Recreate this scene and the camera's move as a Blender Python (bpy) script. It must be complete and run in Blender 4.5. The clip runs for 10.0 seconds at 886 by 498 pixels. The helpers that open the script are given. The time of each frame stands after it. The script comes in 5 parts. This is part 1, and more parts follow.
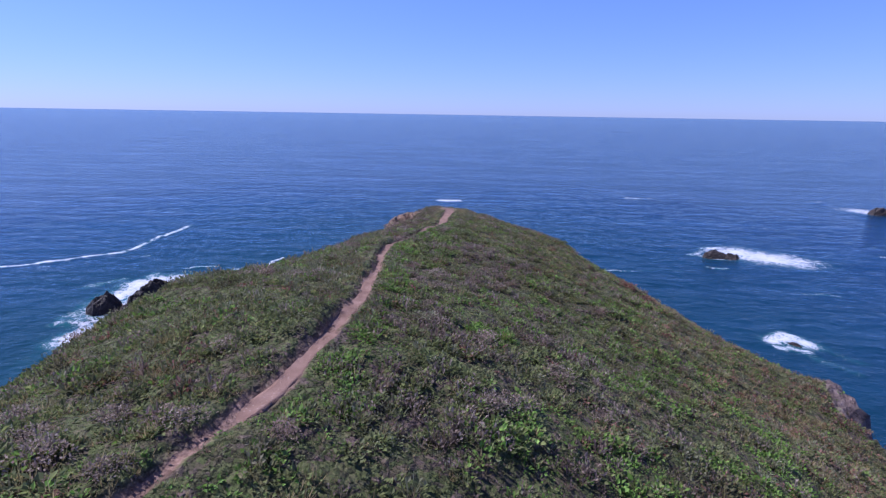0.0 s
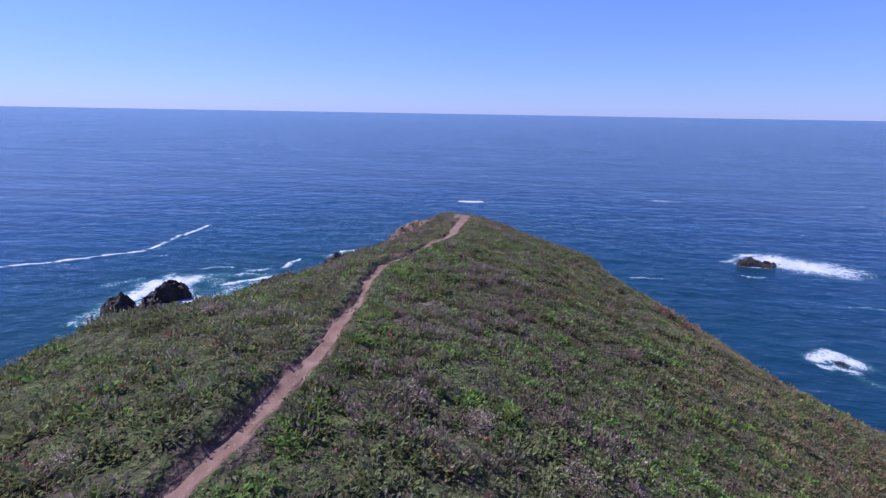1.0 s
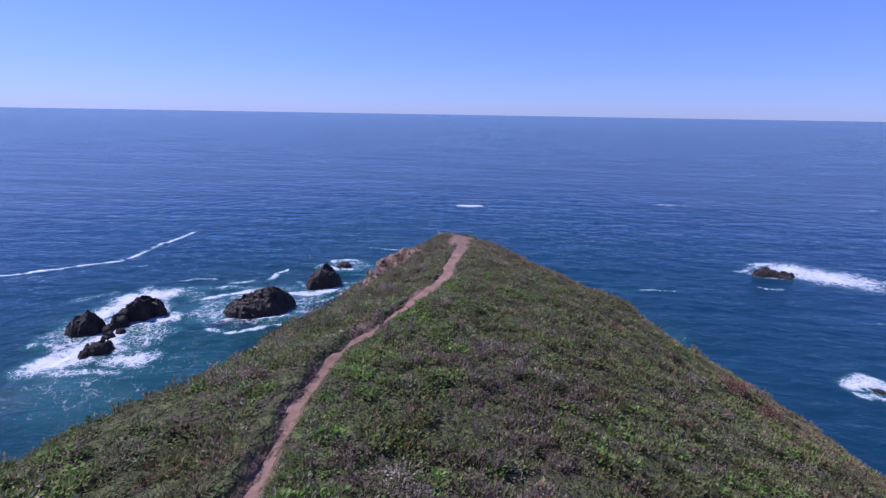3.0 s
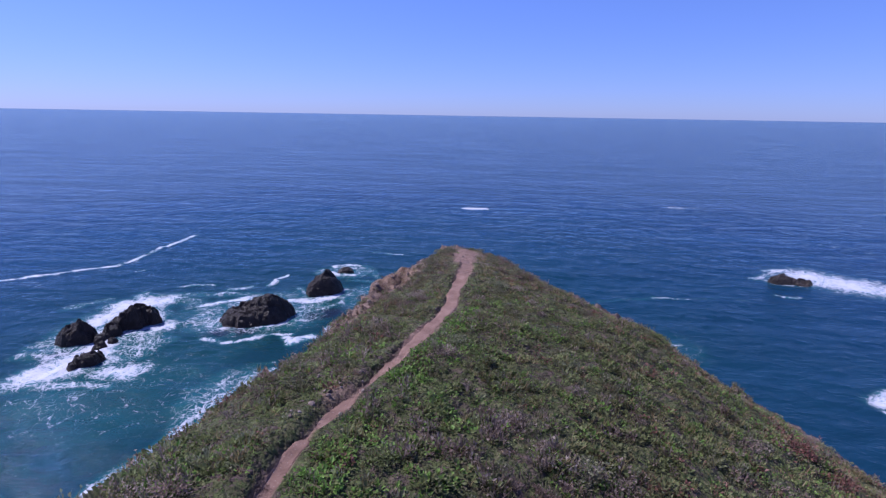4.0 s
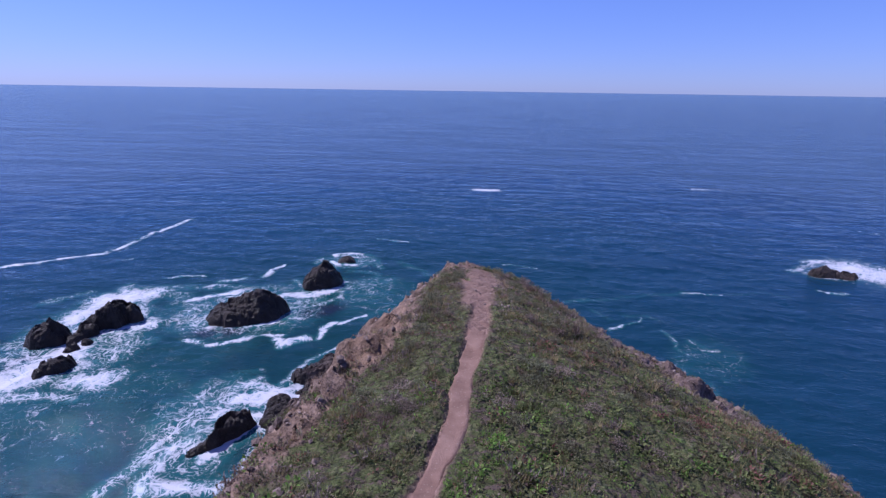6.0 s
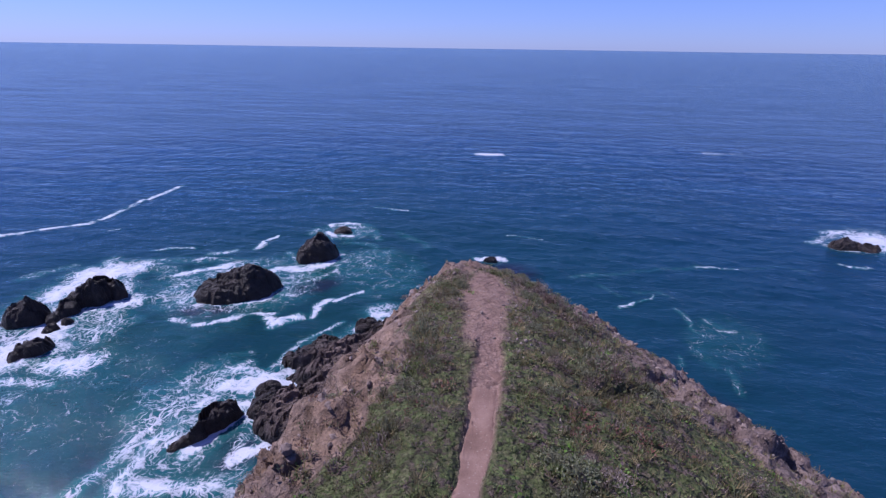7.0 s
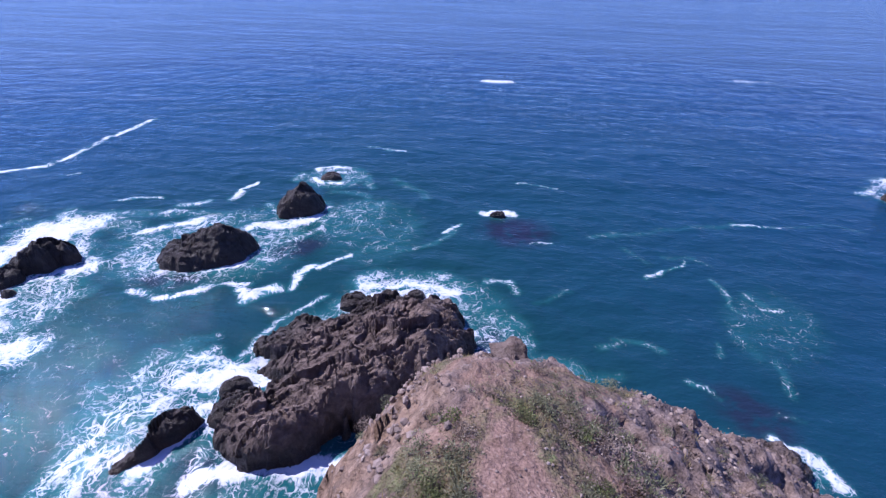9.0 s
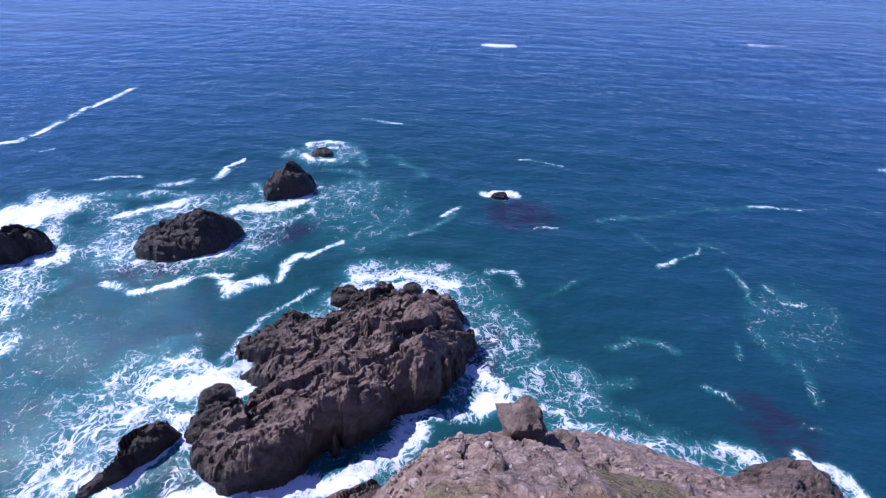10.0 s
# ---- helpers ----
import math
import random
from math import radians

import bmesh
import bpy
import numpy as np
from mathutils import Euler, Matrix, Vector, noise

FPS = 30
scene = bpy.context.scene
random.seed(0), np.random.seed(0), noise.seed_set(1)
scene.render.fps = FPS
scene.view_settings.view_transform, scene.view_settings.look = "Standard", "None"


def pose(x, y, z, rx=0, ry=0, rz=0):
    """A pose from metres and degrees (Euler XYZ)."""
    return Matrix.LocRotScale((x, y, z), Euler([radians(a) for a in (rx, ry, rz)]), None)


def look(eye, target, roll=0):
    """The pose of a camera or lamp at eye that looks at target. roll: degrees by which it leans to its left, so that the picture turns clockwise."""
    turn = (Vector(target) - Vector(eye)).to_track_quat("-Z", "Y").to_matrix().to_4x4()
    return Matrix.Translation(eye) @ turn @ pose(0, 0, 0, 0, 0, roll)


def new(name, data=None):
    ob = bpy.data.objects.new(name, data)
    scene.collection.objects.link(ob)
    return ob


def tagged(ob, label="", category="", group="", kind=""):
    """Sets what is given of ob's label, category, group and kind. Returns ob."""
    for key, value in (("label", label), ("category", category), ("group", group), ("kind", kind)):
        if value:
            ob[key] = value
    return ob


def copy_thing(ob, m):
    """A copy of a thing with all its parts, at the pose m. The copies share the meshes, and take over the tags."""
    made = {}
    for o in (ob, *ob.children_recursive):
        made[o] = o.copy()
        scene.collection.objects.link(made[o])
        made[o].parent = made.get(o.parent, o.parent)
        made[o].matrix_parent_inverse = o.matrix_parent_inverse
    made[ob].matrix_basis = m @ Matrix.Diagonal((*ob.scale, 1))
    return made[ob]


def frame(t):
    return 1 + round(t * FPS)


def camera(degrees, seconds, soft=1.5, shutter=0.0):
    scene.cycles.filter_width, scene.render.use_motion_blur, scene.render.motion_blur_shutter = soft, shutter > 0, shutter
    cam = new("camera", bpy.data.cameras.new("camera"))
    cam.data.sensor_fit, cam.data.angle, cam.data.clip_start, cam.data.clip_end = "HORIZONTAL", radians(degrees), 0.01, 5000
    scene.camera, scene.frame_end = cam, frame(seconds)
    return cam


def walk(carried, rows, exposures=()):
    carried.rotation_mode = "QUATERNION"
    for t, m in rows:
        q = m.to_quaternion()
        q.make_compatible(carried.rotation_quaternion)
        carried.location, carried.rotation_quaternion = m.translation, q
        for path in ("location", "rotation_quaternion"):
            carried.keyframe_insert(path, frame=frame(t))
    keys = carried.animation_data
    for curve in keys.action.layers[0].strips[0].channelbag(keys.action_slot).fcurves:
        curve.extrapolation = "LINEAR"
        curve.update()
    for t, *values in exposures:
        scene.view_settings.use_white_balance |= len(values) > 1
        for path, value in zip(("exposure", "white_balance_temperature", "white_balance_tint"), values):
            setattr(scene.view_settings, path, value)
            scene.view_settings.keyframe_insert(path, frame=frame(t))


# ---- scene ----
cam = camera(83.3, 10.0, soft=1.3)
PATH = [
    (0, (0.754, 1.782, 35.864), (0.688, 3.71, 35.336), 0.92),
    (0.5, (1.138, 3.713, 35.851), (1.026, 5.638, 35.321), 0.97),
    (1, (1.437, 5.611, 35.824), (1.279, 7.532, 35.293), 0.98),
    (1.5, (1.57, 7.561, 35.802), (1.395, 9.482, 35.274), 0.98),
    (2, (1.489, 9.485, 35.808), (1.365, 11.41, 35.281), 0.98),
    (2.5, (1.328, 11.388, 35.844), (1.174, 13.311, 35.32), 0.97),
    (2.7, (1.244, 12.173, 35.857), (1.091, 14.096, 35.33), 0.96),
    (3.8, (0.929, 16.166, 35.983), (0.767, 18.088, 35.454), 0.94),
    (4, (0.901, 16.9, 35.963), (0.728, 18.822, 35.438), 0.94),
    (4.5, (0.678, 18.866, 35.915), (0.495, 20.788, 35.391), 0.96),
    (5, (0.449, 20.986, 35.833), (0.258, 22.908, 35.314), 0.96),
    (5.2, (0.348, 21.903, 35.822), (0.156, 23.824, 35.302), 0.95),
    (6.3, (0.186, 27.758, 35.793), (-0.024, 29.634, 35.133), 0.76),
    (6.5, (0.057, 28.806, 35.786), (-0.149, 30.673, 35.098), 0.75),
    (7, (-0.159, 31.381, 35.762), (-0.367, 33.222, 35.008), 0.82),
    (7.5, (-0.378, 34.259, 35.78), (-0.587, 36.07, 34.955), 0.9),
    (8, (-0.618, 37.221, 35.803), (-0.826, 38.998, 34.91), 0.97),
    (8.5, (-0.876, 40.271, 35.819), (-1.082, 42.013, 34.858), 1.0),
    (9, (-1.127, 43.176, 35.787), (-1.328, 44.882, 34.763), 1.08),
    (9.5, (-1.45, 45.949, 35.794), (-1.643, 47.618, 34.709), 1.13),
    (10, (-1.685, 48.489, 35.753), (-1.871, 50.121, 34.611), 1.15),
]
walk(cam, [(t, look(eye, target, roll)) for t, eye, target, roll in PATH],
     exposures=[(0, 0.69, 5600, 20), (2.5, 0.56, 5600, 22), (4.5, 0.43, 5600, 23), (6.5, 0.38, 5600, 24), (7.5, 0.52, 5600, 24), (8.5, 0.90, 5600, 22), (10, 1.02, 5600, 19)])

# ---- world, sun ----
SUN_SIDE, SUN_UP = 73.0, 54.0      # degrees to the left of straight ahead, and above the horizon
world = bpy.data.worlds.new("sky")
scene.world = world
world.use_nodes = True
wn = world.node_tree
sky = wn.nodes.new("ShaderNodeTexSky")
sky.sky_type, sky.sun_disc = "NISHITA", False
sky.sun_elevation, sky.sun_rotation = radians(SUN_UP), radians(-SUN_SIDE)
sky.air_density, sky.dust_density, sky.ozone_density = 1.0, 0.15, 4.0
haze = wn.nodes.new("ShaderNodeMix")
haze.data_type, haze.blend_type = "RGBA", "MULTIPLY"
haze.inputs[0].default_value = 1.0
haze.inputs[7].default_value = (0.67, 0.81, 1.46, 1)       # the violet-blue cast of the sea air
even = wn.nodes.new("ShaderNodeGamma")
even.inputs[1].default_value = 0.72
wn.links.new(sky.outputs[0], even.inputs[0])
wn.links.new(even.outputs[0], haze.inputs[6])
wn.links.new(haze.outputs[2], wn.nodes["Background"].inputs[0])
wn.nodes["Background"].inputs[1].default_value = 0.112
lamp = bpy.data.lights.new("sun", "SUN")
lamp.energy, lamp.angle, lamp.color = 5.0, radians(0.53), (1.0, 0.95, 0.88)
sun = new("sun", lamp)
sun_way = Vector((-math.sin(radians(SUN_SIDE)), math.cos(radians(SUN_SIDE)), math.tan(radians(SUN_UP))))
sun.matrix_world = look(sun_way * 200, (0, 0, 0))

# ---- numbers and noise ----
rng = np.random.default_rng(7)


def lattice(i, j, seed):
    h = (i.astype(np.int64) * 374761393 + j.astype(np.int64) * 668265263 + seed * 974634777) & 0xFFFFFFFF
    h = ((h ^ (h >> 13)) * 1274126177) & 0xFFFFFFFF
    return ((h ^ (h >> 16)) & 0xFFFF) / 65535.0


def vnoise(x, y, seed=0):
    """Smooth noise from 0 to 1 with cells one unit wide."""
    x, y = np.asarray(x, float), np.asarray(y, float)
    i, j = np.floor(x), np.floor(y)
    u, v = x - i, y - j
    u, v = u * u * (3 - 2 * u), v * v * (3 - 2 * v)
    a, b = lattice(i, j, seed), lattice(i + 1, j, seed)
    c, d = lattice(i, j + 1, seed), lattice(i + 1, j + 1, seed)
    return (a * (1 - u) + b * u) * (1 - v) + (c * (1 - u) + d * u) * v


def fbm(x, y, seed=0, octaves=4):
    total, size, reach = 0.0, 0.5, 0.0
    for k in range(octaves):
        total = total + size * vnoise(x * 2 ** k + 17.3 * k, y * 2 ** k - 9.1 * k, seed + k)
        reach += size
        size *= 0.5
    return total / reach


def ridged(x, y, seed=0, octaves=4):
    total, size, reach = 0.0, 0.5, 0.0
    for k in range(octaves):
        total = total + size * (1 - np.abs(2 * vnoise(x * 2 ** k + 5.7 * k, y * 2 ** k + 3.3 * k, seed + k) - 1))
        reach += size
        size *= 0.5
    return total / reach


def facets(x, y, seed=0, tilt=0.9):
    """Broken rock: every cell is a flat face with its own height and tilt."""
    x, y = np.asarray(x, float), np.asarray(y, float)
    i, j = np.floor(x), np.floor(y)
    best, value = np.full(x.shape, 9.0), np.zeros(x.shape)
    for a in (-1, 0, 1):
        for b in (-1, 0, 1):
            ci, cj = i + a, j + b
            dx, dy = x - ci - lattice(ci, cj, seed), y - cj - lattice(ci, cj, seed + 1)
            d = dx * dx + dy * dy
            h = lattice(ci, cj, seed + 2) - 0.5 + tilt * ((lattice(ci, cj, seed + 3) - 0.5) * dx + (lattice(ci, cj, seed + 4) - 0.5) * dy)
            value = np.where(d < best, h, value)
            best = np.minimum(best, d)
    return value


def step(a, lo, hi):
    s = np.clip((a - lo) / (hi - lo), 0, 1)
    return s * s * (3 - 2 * s)


def soft(a, w):
    return w * np.logaddexp(0, a / w)


def curve(y, ys, vs):
    """Smooth curve through the stations, level past its ends."""
    ys, vs = np.asarray(ys, float), np.asarray(vs, float)
    y = np.clip(y, ys[0], ys[-1])
    m = np.gradient(vs, ys)
    i = np.clip(np.searchsorted(ys, y) - 1, 0, len(ys) - 2)
    h = ys[i + 1] - ys[i]
    s = (y - ys[i]) / h
    return (vs[i] * (1 + 2 * s) * (1 - s) ** 2 + m[i] * h * s * (1 - s) ** 2
            + vs[i + 1] * s * s * (3 - 2 * s) + m[i + 1] * h * s * s * (s - 1))


# ---- materials ----
class Nodes:
    """Helps to build a node material."""

    def __init__(self, name):
        self.mat = bpy.data.materials.new(name)
        self.mat.use_nodes = True
        self.tree = self.mat.node_tree
        self.bsdf = self.tree.nodes["Principled BSDF"]
        self.out = self.tree.nodes["Material Output"]

    def link(self, a, b):
        self.tree.links.new(a, b)

    def put(self, socket, value):
        if isinstance(value, bpy.types.NodeSocket):
            self.link(value, socket)
        else:
            socket.default_value = value

    def place(self, scale=(1, 1, 1), turn=0.0):
        geo = self.tree.nodes.new("ShaderNodeNewGeometry")
        m = self.tree.nodes.new("ShaderNodeMapping")
        m.inputs["Scale"].default_value = scale
        m.inputs["Rotation"].default_value = (0, 0, radians(turn))
        self.link(geo.outputs["Position"], m.inputs["Vector"])
        return m.outputs[0]

    def noise(self, vector, scale, detail=5.0, rough=0.55, warp=0.0):
        n = self.tree.nodes.new("ShaderNodeTexNoise")
        self.link(vector, n.inputs["Vector"])
        n.inputs["Scale"].default_value, n.inputs["Detail"].default_value = scale, detail
        n.inputs["Roughness"].default_value, n.inputs["Distortion"].default_value = rough, warp
        return n.outputs["Fac"]

    def voronoi(self, vector, scale, feature="F1"):
        n = self.tree.nodes.new("ShaderNodeTexVoronoi")
        n.feature = feature
        self.link(vector, n.inputs["Vector"])
        n.inputs["Scale"].default_value = scale
        return n.outputs["Distance"]

    def attr(self, name):
        n = self.tree.nodes.new("ShaderNodeAttribute")
        n.attribute_name = name
        return n.outputs["Fac"]

    def math(self, op, a, b=0.0, c=0.0):
        n = self.tree.nodes.new("ShaderNodeMath")
        n.operation = op
        for socket, value in zip(n.inputs, (a, b, c)):
            self.put(socket, value)
        return n.outputs[0]

    def remap(self, value, lo, hi, a=0.0, b=1.0):
        n = self.tree.nodes.new("ShaderNodeMapRange")
        n.interpolation_type = "SMOOTHSTEP"
        for socket, v in zip(n.inputs, (value, lo, hi, a, b)):
            self.put(socket, v)
        return n.outputs[0]

    def ramp(self, value, *stops):
        n = self.tree.nodes.new("ShaderNodeValToRGB")
        self.link(value, n.inputs[0])
        while len(n.color_ramp.elements) < len(stops):
            n.color_ramp.elements.new(0.5)
        for e, (at, colour) in zip(n.color_ramp.elements, stops):
            e.position, e.color = at, (*colour, 1)
        return n.outputs[0]

    def mix(self, fac, a, b, how="MIX"):
        n = self.tree.nodes.new("ShaderNodeMix")
        n.data_type, n.blend_type = "RGBA", how
        self.put(n.inputs[0], fac)
        for socket, v in ((n.inputs[6], a), (n.inputs[7], b)):
            self.put(socket, (*v, 1) if isinstance(v, tuple) else v)
        return n.outputs[2]

    def bump(self, height, strength, distance, normal=None):
        n = self.tree.nodes.new("ShaderNodeBump")
        self.link(height, n.inputs["Height"])
        n.inputs["Strength"].default_value, n.inputs["Distance"].default_value = strength, distance
        if normal is not None:
            self.link(normal, n.inputs["Normal"])
        return n.outputs[0]

    def random(self, which):
        """Random value of a leaf in a joined mesh, or of a whole object."""
        if which == "leaf":
            return self.tree.nodes.new("ShaderNodeNewGeometry").outputs["Random Per Island"]
        return self.tree.nodes.new("ShaderNodeObjectInfo").outputs["Random"]

    def done(self, colour, rough, normal=None):
        self.put(self.bsdf.inputs["Base Color"], colour)
        self.put(self.bsdf.inputs["Roughness"], rough)
        if normal is not None:
            self.link(normal, self.bsdf.inputs["Normal"])
        return self.mat


def foliage(name, dark, mid, light, tint, rough=0.6):
    """Leaves: three shades from leaf to leaf, a second tint in patches about a metre wide."""
    n = Nodes(name)
    shade = n.ramp(n.random("leaf"), (0.0, dark), (0.5, mid), (1.0, light))
    patch = n.remap(n.noise(n.place(), 0.8, 3.0), 0.45, 0.68)
    fine = n.noise(n.place(), 9.0, 2.0)
    colour = n.mix(n.math("MULTIPLY", patch, 0.75), shade, tint)
    colour = n.mix(0.5, colour, n.ramp(fine, (0.3, (0.6, 0.6, 0.6)), (0.7, (1.0, 1.0, 1.0))), "MULTIPLY")
    tuft, stand = n.noise(n.place(), 2.3, 3.0, 0.6), n.noise(n.place(), 0.35, 3.0, 0.6)
    colour = n.mix(0.85, colour, n.ramp(tuft, (0.36, (0.70, 0.67, 0.64)), (0.58, (1.15, 1.15, 1.12)), (0.70, (1.5, 1.5, 1.4))), "MULTIPLY")
    colour = n.mix(0.8, colour, n.ramp(stand, (0.36, (0.90, 0.84, 0.80)), (0.60, (1.25, 1.25, 1.22))), "MULTIPLY")
    n.bsdf.inputs["Specular IOR Level"].default_value = 0.25
    through_light = n.tree.nodes.new("ShaderNodeBsdfTranslucent")
    n.link(colour, through_light.inputs[0])
    both = n.tree.nodes.new("ShaderNodeMixShader")
    both.inputs[0].default_value = 0.45
    n.link(n.bsdf.outputs[0], both.inputs[1])
    n.link(through_light.outputs[0], both.inputs[2])
    n.link(both.outputs[0], n.out.inputs[0])
    return n.done(colour, rough)


def water_material():
    n = Nodes("sea_water")
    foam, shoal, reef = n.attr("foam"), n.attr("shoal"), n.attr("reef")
    p = n.place()

    def stirred(source, scale, reach, detail=3.0):
        warp = n.tree.nodes.new("ShaderNodeTexNoise")
        n.link(source, warp.inputs["Vector"])
        warp.inputs["Scale"].default_value, warp.inputs["Detail"].default_value = scale, detail
        shift = n.tree.nodes.new("ShaderNodeVectorMath")
        shift.operation = "MULTIPLY_ADD"
        n.link(warp.outputs["Color"], shift.inputs[0])
        shift.inputs[1].default_value = (reach, reach, 0.0)
        n.link(source, shift.inputs[2])
        return shift.outputs[0]

    # lacy foam: a torn net of threads round dark cells, closed to white where the foam is thick
    q = stirred(stirred(p, 0.28, 4.2), 1.3, 0.8)
    ragged, spatter = n.noise(q, 0.55, 6.0, 0.7), n.noise(p, 3.4, 5.0, 0.75)
    level = n.math("MULTIPLY_ADD", n.math("SUBTRACT", ragged, 0.5), 1.3, n.math("MULTIPLY", foam, 0.92))

    def net(scale, thin, thick, lo, hi):
        edge = n.voronoi(q, scale, "DISTANCE_TO_EDGE")
        width = n.remap(level, lo, hi, thin, thick)
        thread = n.remap(n.math("DIVIDE", edge, width), 0.35, 1.0, 1.0, 0.0)
        return n.math("MULTIPLY", thread, n.remap(level, lo - 0.25, lo + 0.15))

    torn = n.remap(n.math("MULTIPLY_ADD", level, 0.42, spatter), 0.60, 0.80)
    lace = n.math("MAXIMUM", net(0.62, 0.03, 0.16, 0.28, 1.05), n.math("MULTIPLY", net(1.7, 0.04, 0.22, 0.40, 1.0), 0.85))
    lace = n.math("MULTIPLY", lace, torn)
    solid = n.remap(n.math("MULTIPLY_ADD", n.math("SUBTRACT", spatter, 0.5), 1.3, level), 0.80, 1.25)
    white = n.math("MAXIMUM", n.math("MULTIPLY", lace, n.remap(level, 0.2, 0.95, 0.24, 0.88)), n.math("MULTIPLY", solid, 0.96))
    white = n.math("MULTIPLY", white, n.remap(foam, 0.05, 0.20))
    # water: deep blue, teal over shoals, dark over reefs, milky where air is churned into it
    broad = n.noise(n.place((0.5, 2.2, 1)), 0.03, 4.0)
    streak = n.noise(n.place((0.12, 1.0, 1.0), 4), 0.09, 5.0, 0.6)
    deep = n.mix(n.remap(broad, 0.35, 0.7), (0.0042, 0.0205, 0.056), (0.0056, 0.027, 0.070))
    teal = n.mix(n.remap(foam, 0.1, 0.6), (0.0048, 0.027, 0.033), (0.010, 0.058, 0.066))
    colour = n.mix(shoal, deep, teal)
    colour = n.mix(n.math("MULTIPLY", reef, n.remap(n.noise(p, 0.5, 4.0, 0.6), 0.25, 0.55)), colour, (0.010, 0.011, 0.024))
    milk = n.remap(n.math("MULTIPLY_ADD", n.math("SUBTRACT", n.noise(q, 0.3, 4.0), 0.5), 1.0, foam), 0.52, 1.3, 0.0, 0.40)
    colour = n.mix(milk, colour, (0.15, 0.31, 0.37))
    swell = n.noise(n.place((0.45, 1.0, 1.0), 12), 0.22, 4.0, 0.5)
    chop = n.noise(n.place((0.6, 1.0, 1.0), -8), 0.9, 6.0, 0.6)
    ripple = n.noise(n.place((0.8, 1.0, 1.0), 20), 3.2, 4.0, 0.6)
    normal = n.bump(swell, 1.0, 0.68)
    normal = n.bump(chop, 1.0, 0.21, normal)
    normal = n.bump(ripple, 0.7, 0.07, normal)
    body, sheen = n.tree.nodes.new("ShaderNodeBsdfDiffuse"), n.tree.nodes.new("ShaderNodeBsdfGlossy")
    sheen.inputs["Roughness"].default_value = 0.05
    sheen.inputs["Color"].default_value = (0.82, 0.92, 1.0, 1)
    n.link(colour, body.inputs["Color"])
    n.link(normal, body.inputs["Normal"])
    n.link(normal, sheen.inputs["Normal"])
    fresnel = n.tree.nodes.new("ShaderNodeFresnel")
    fresnel.inputs["IOR"].default_value = 1.33
    n.link(normal, fresnel.inputs["Normal"])
    gloss = n.math("MULTIPLY", fresnel.outputs[0], n.remap(streak, 0.3, 0.7, 0.62, 0.80))
    wet = n.tree.nodes.new("ShaderNodeMixShader")
    n.link(gloss, wet.inputs[0])
    n.link(body.outputs[0], wet.inputs[1])
    n.link(sheen.outputs[0], wet.inputs[2])
    froth = n.tree.nodes.new("ShaderNodeBsdfPrincipled")
    froth.inputs["Base Color"].default_value = (0.41, 0.405, 0.47, 1)
    froth.inputs["Roughness"].default_value = 0.8
    n.link(n.bump(ragged, 0.8, 0.25), froth.inputs["Normal"])
    both = n.tree.nodes.new("ShaderNodeMixShader")
    n.link(white, both.inputs[0])
    n.link(wet.outputs[0], both.inputs[1])
    n.link(froth.outputs[0], both.inputs[2])
    n.link(both.outputs[0], n.out.inputs[0])
    return n.mat


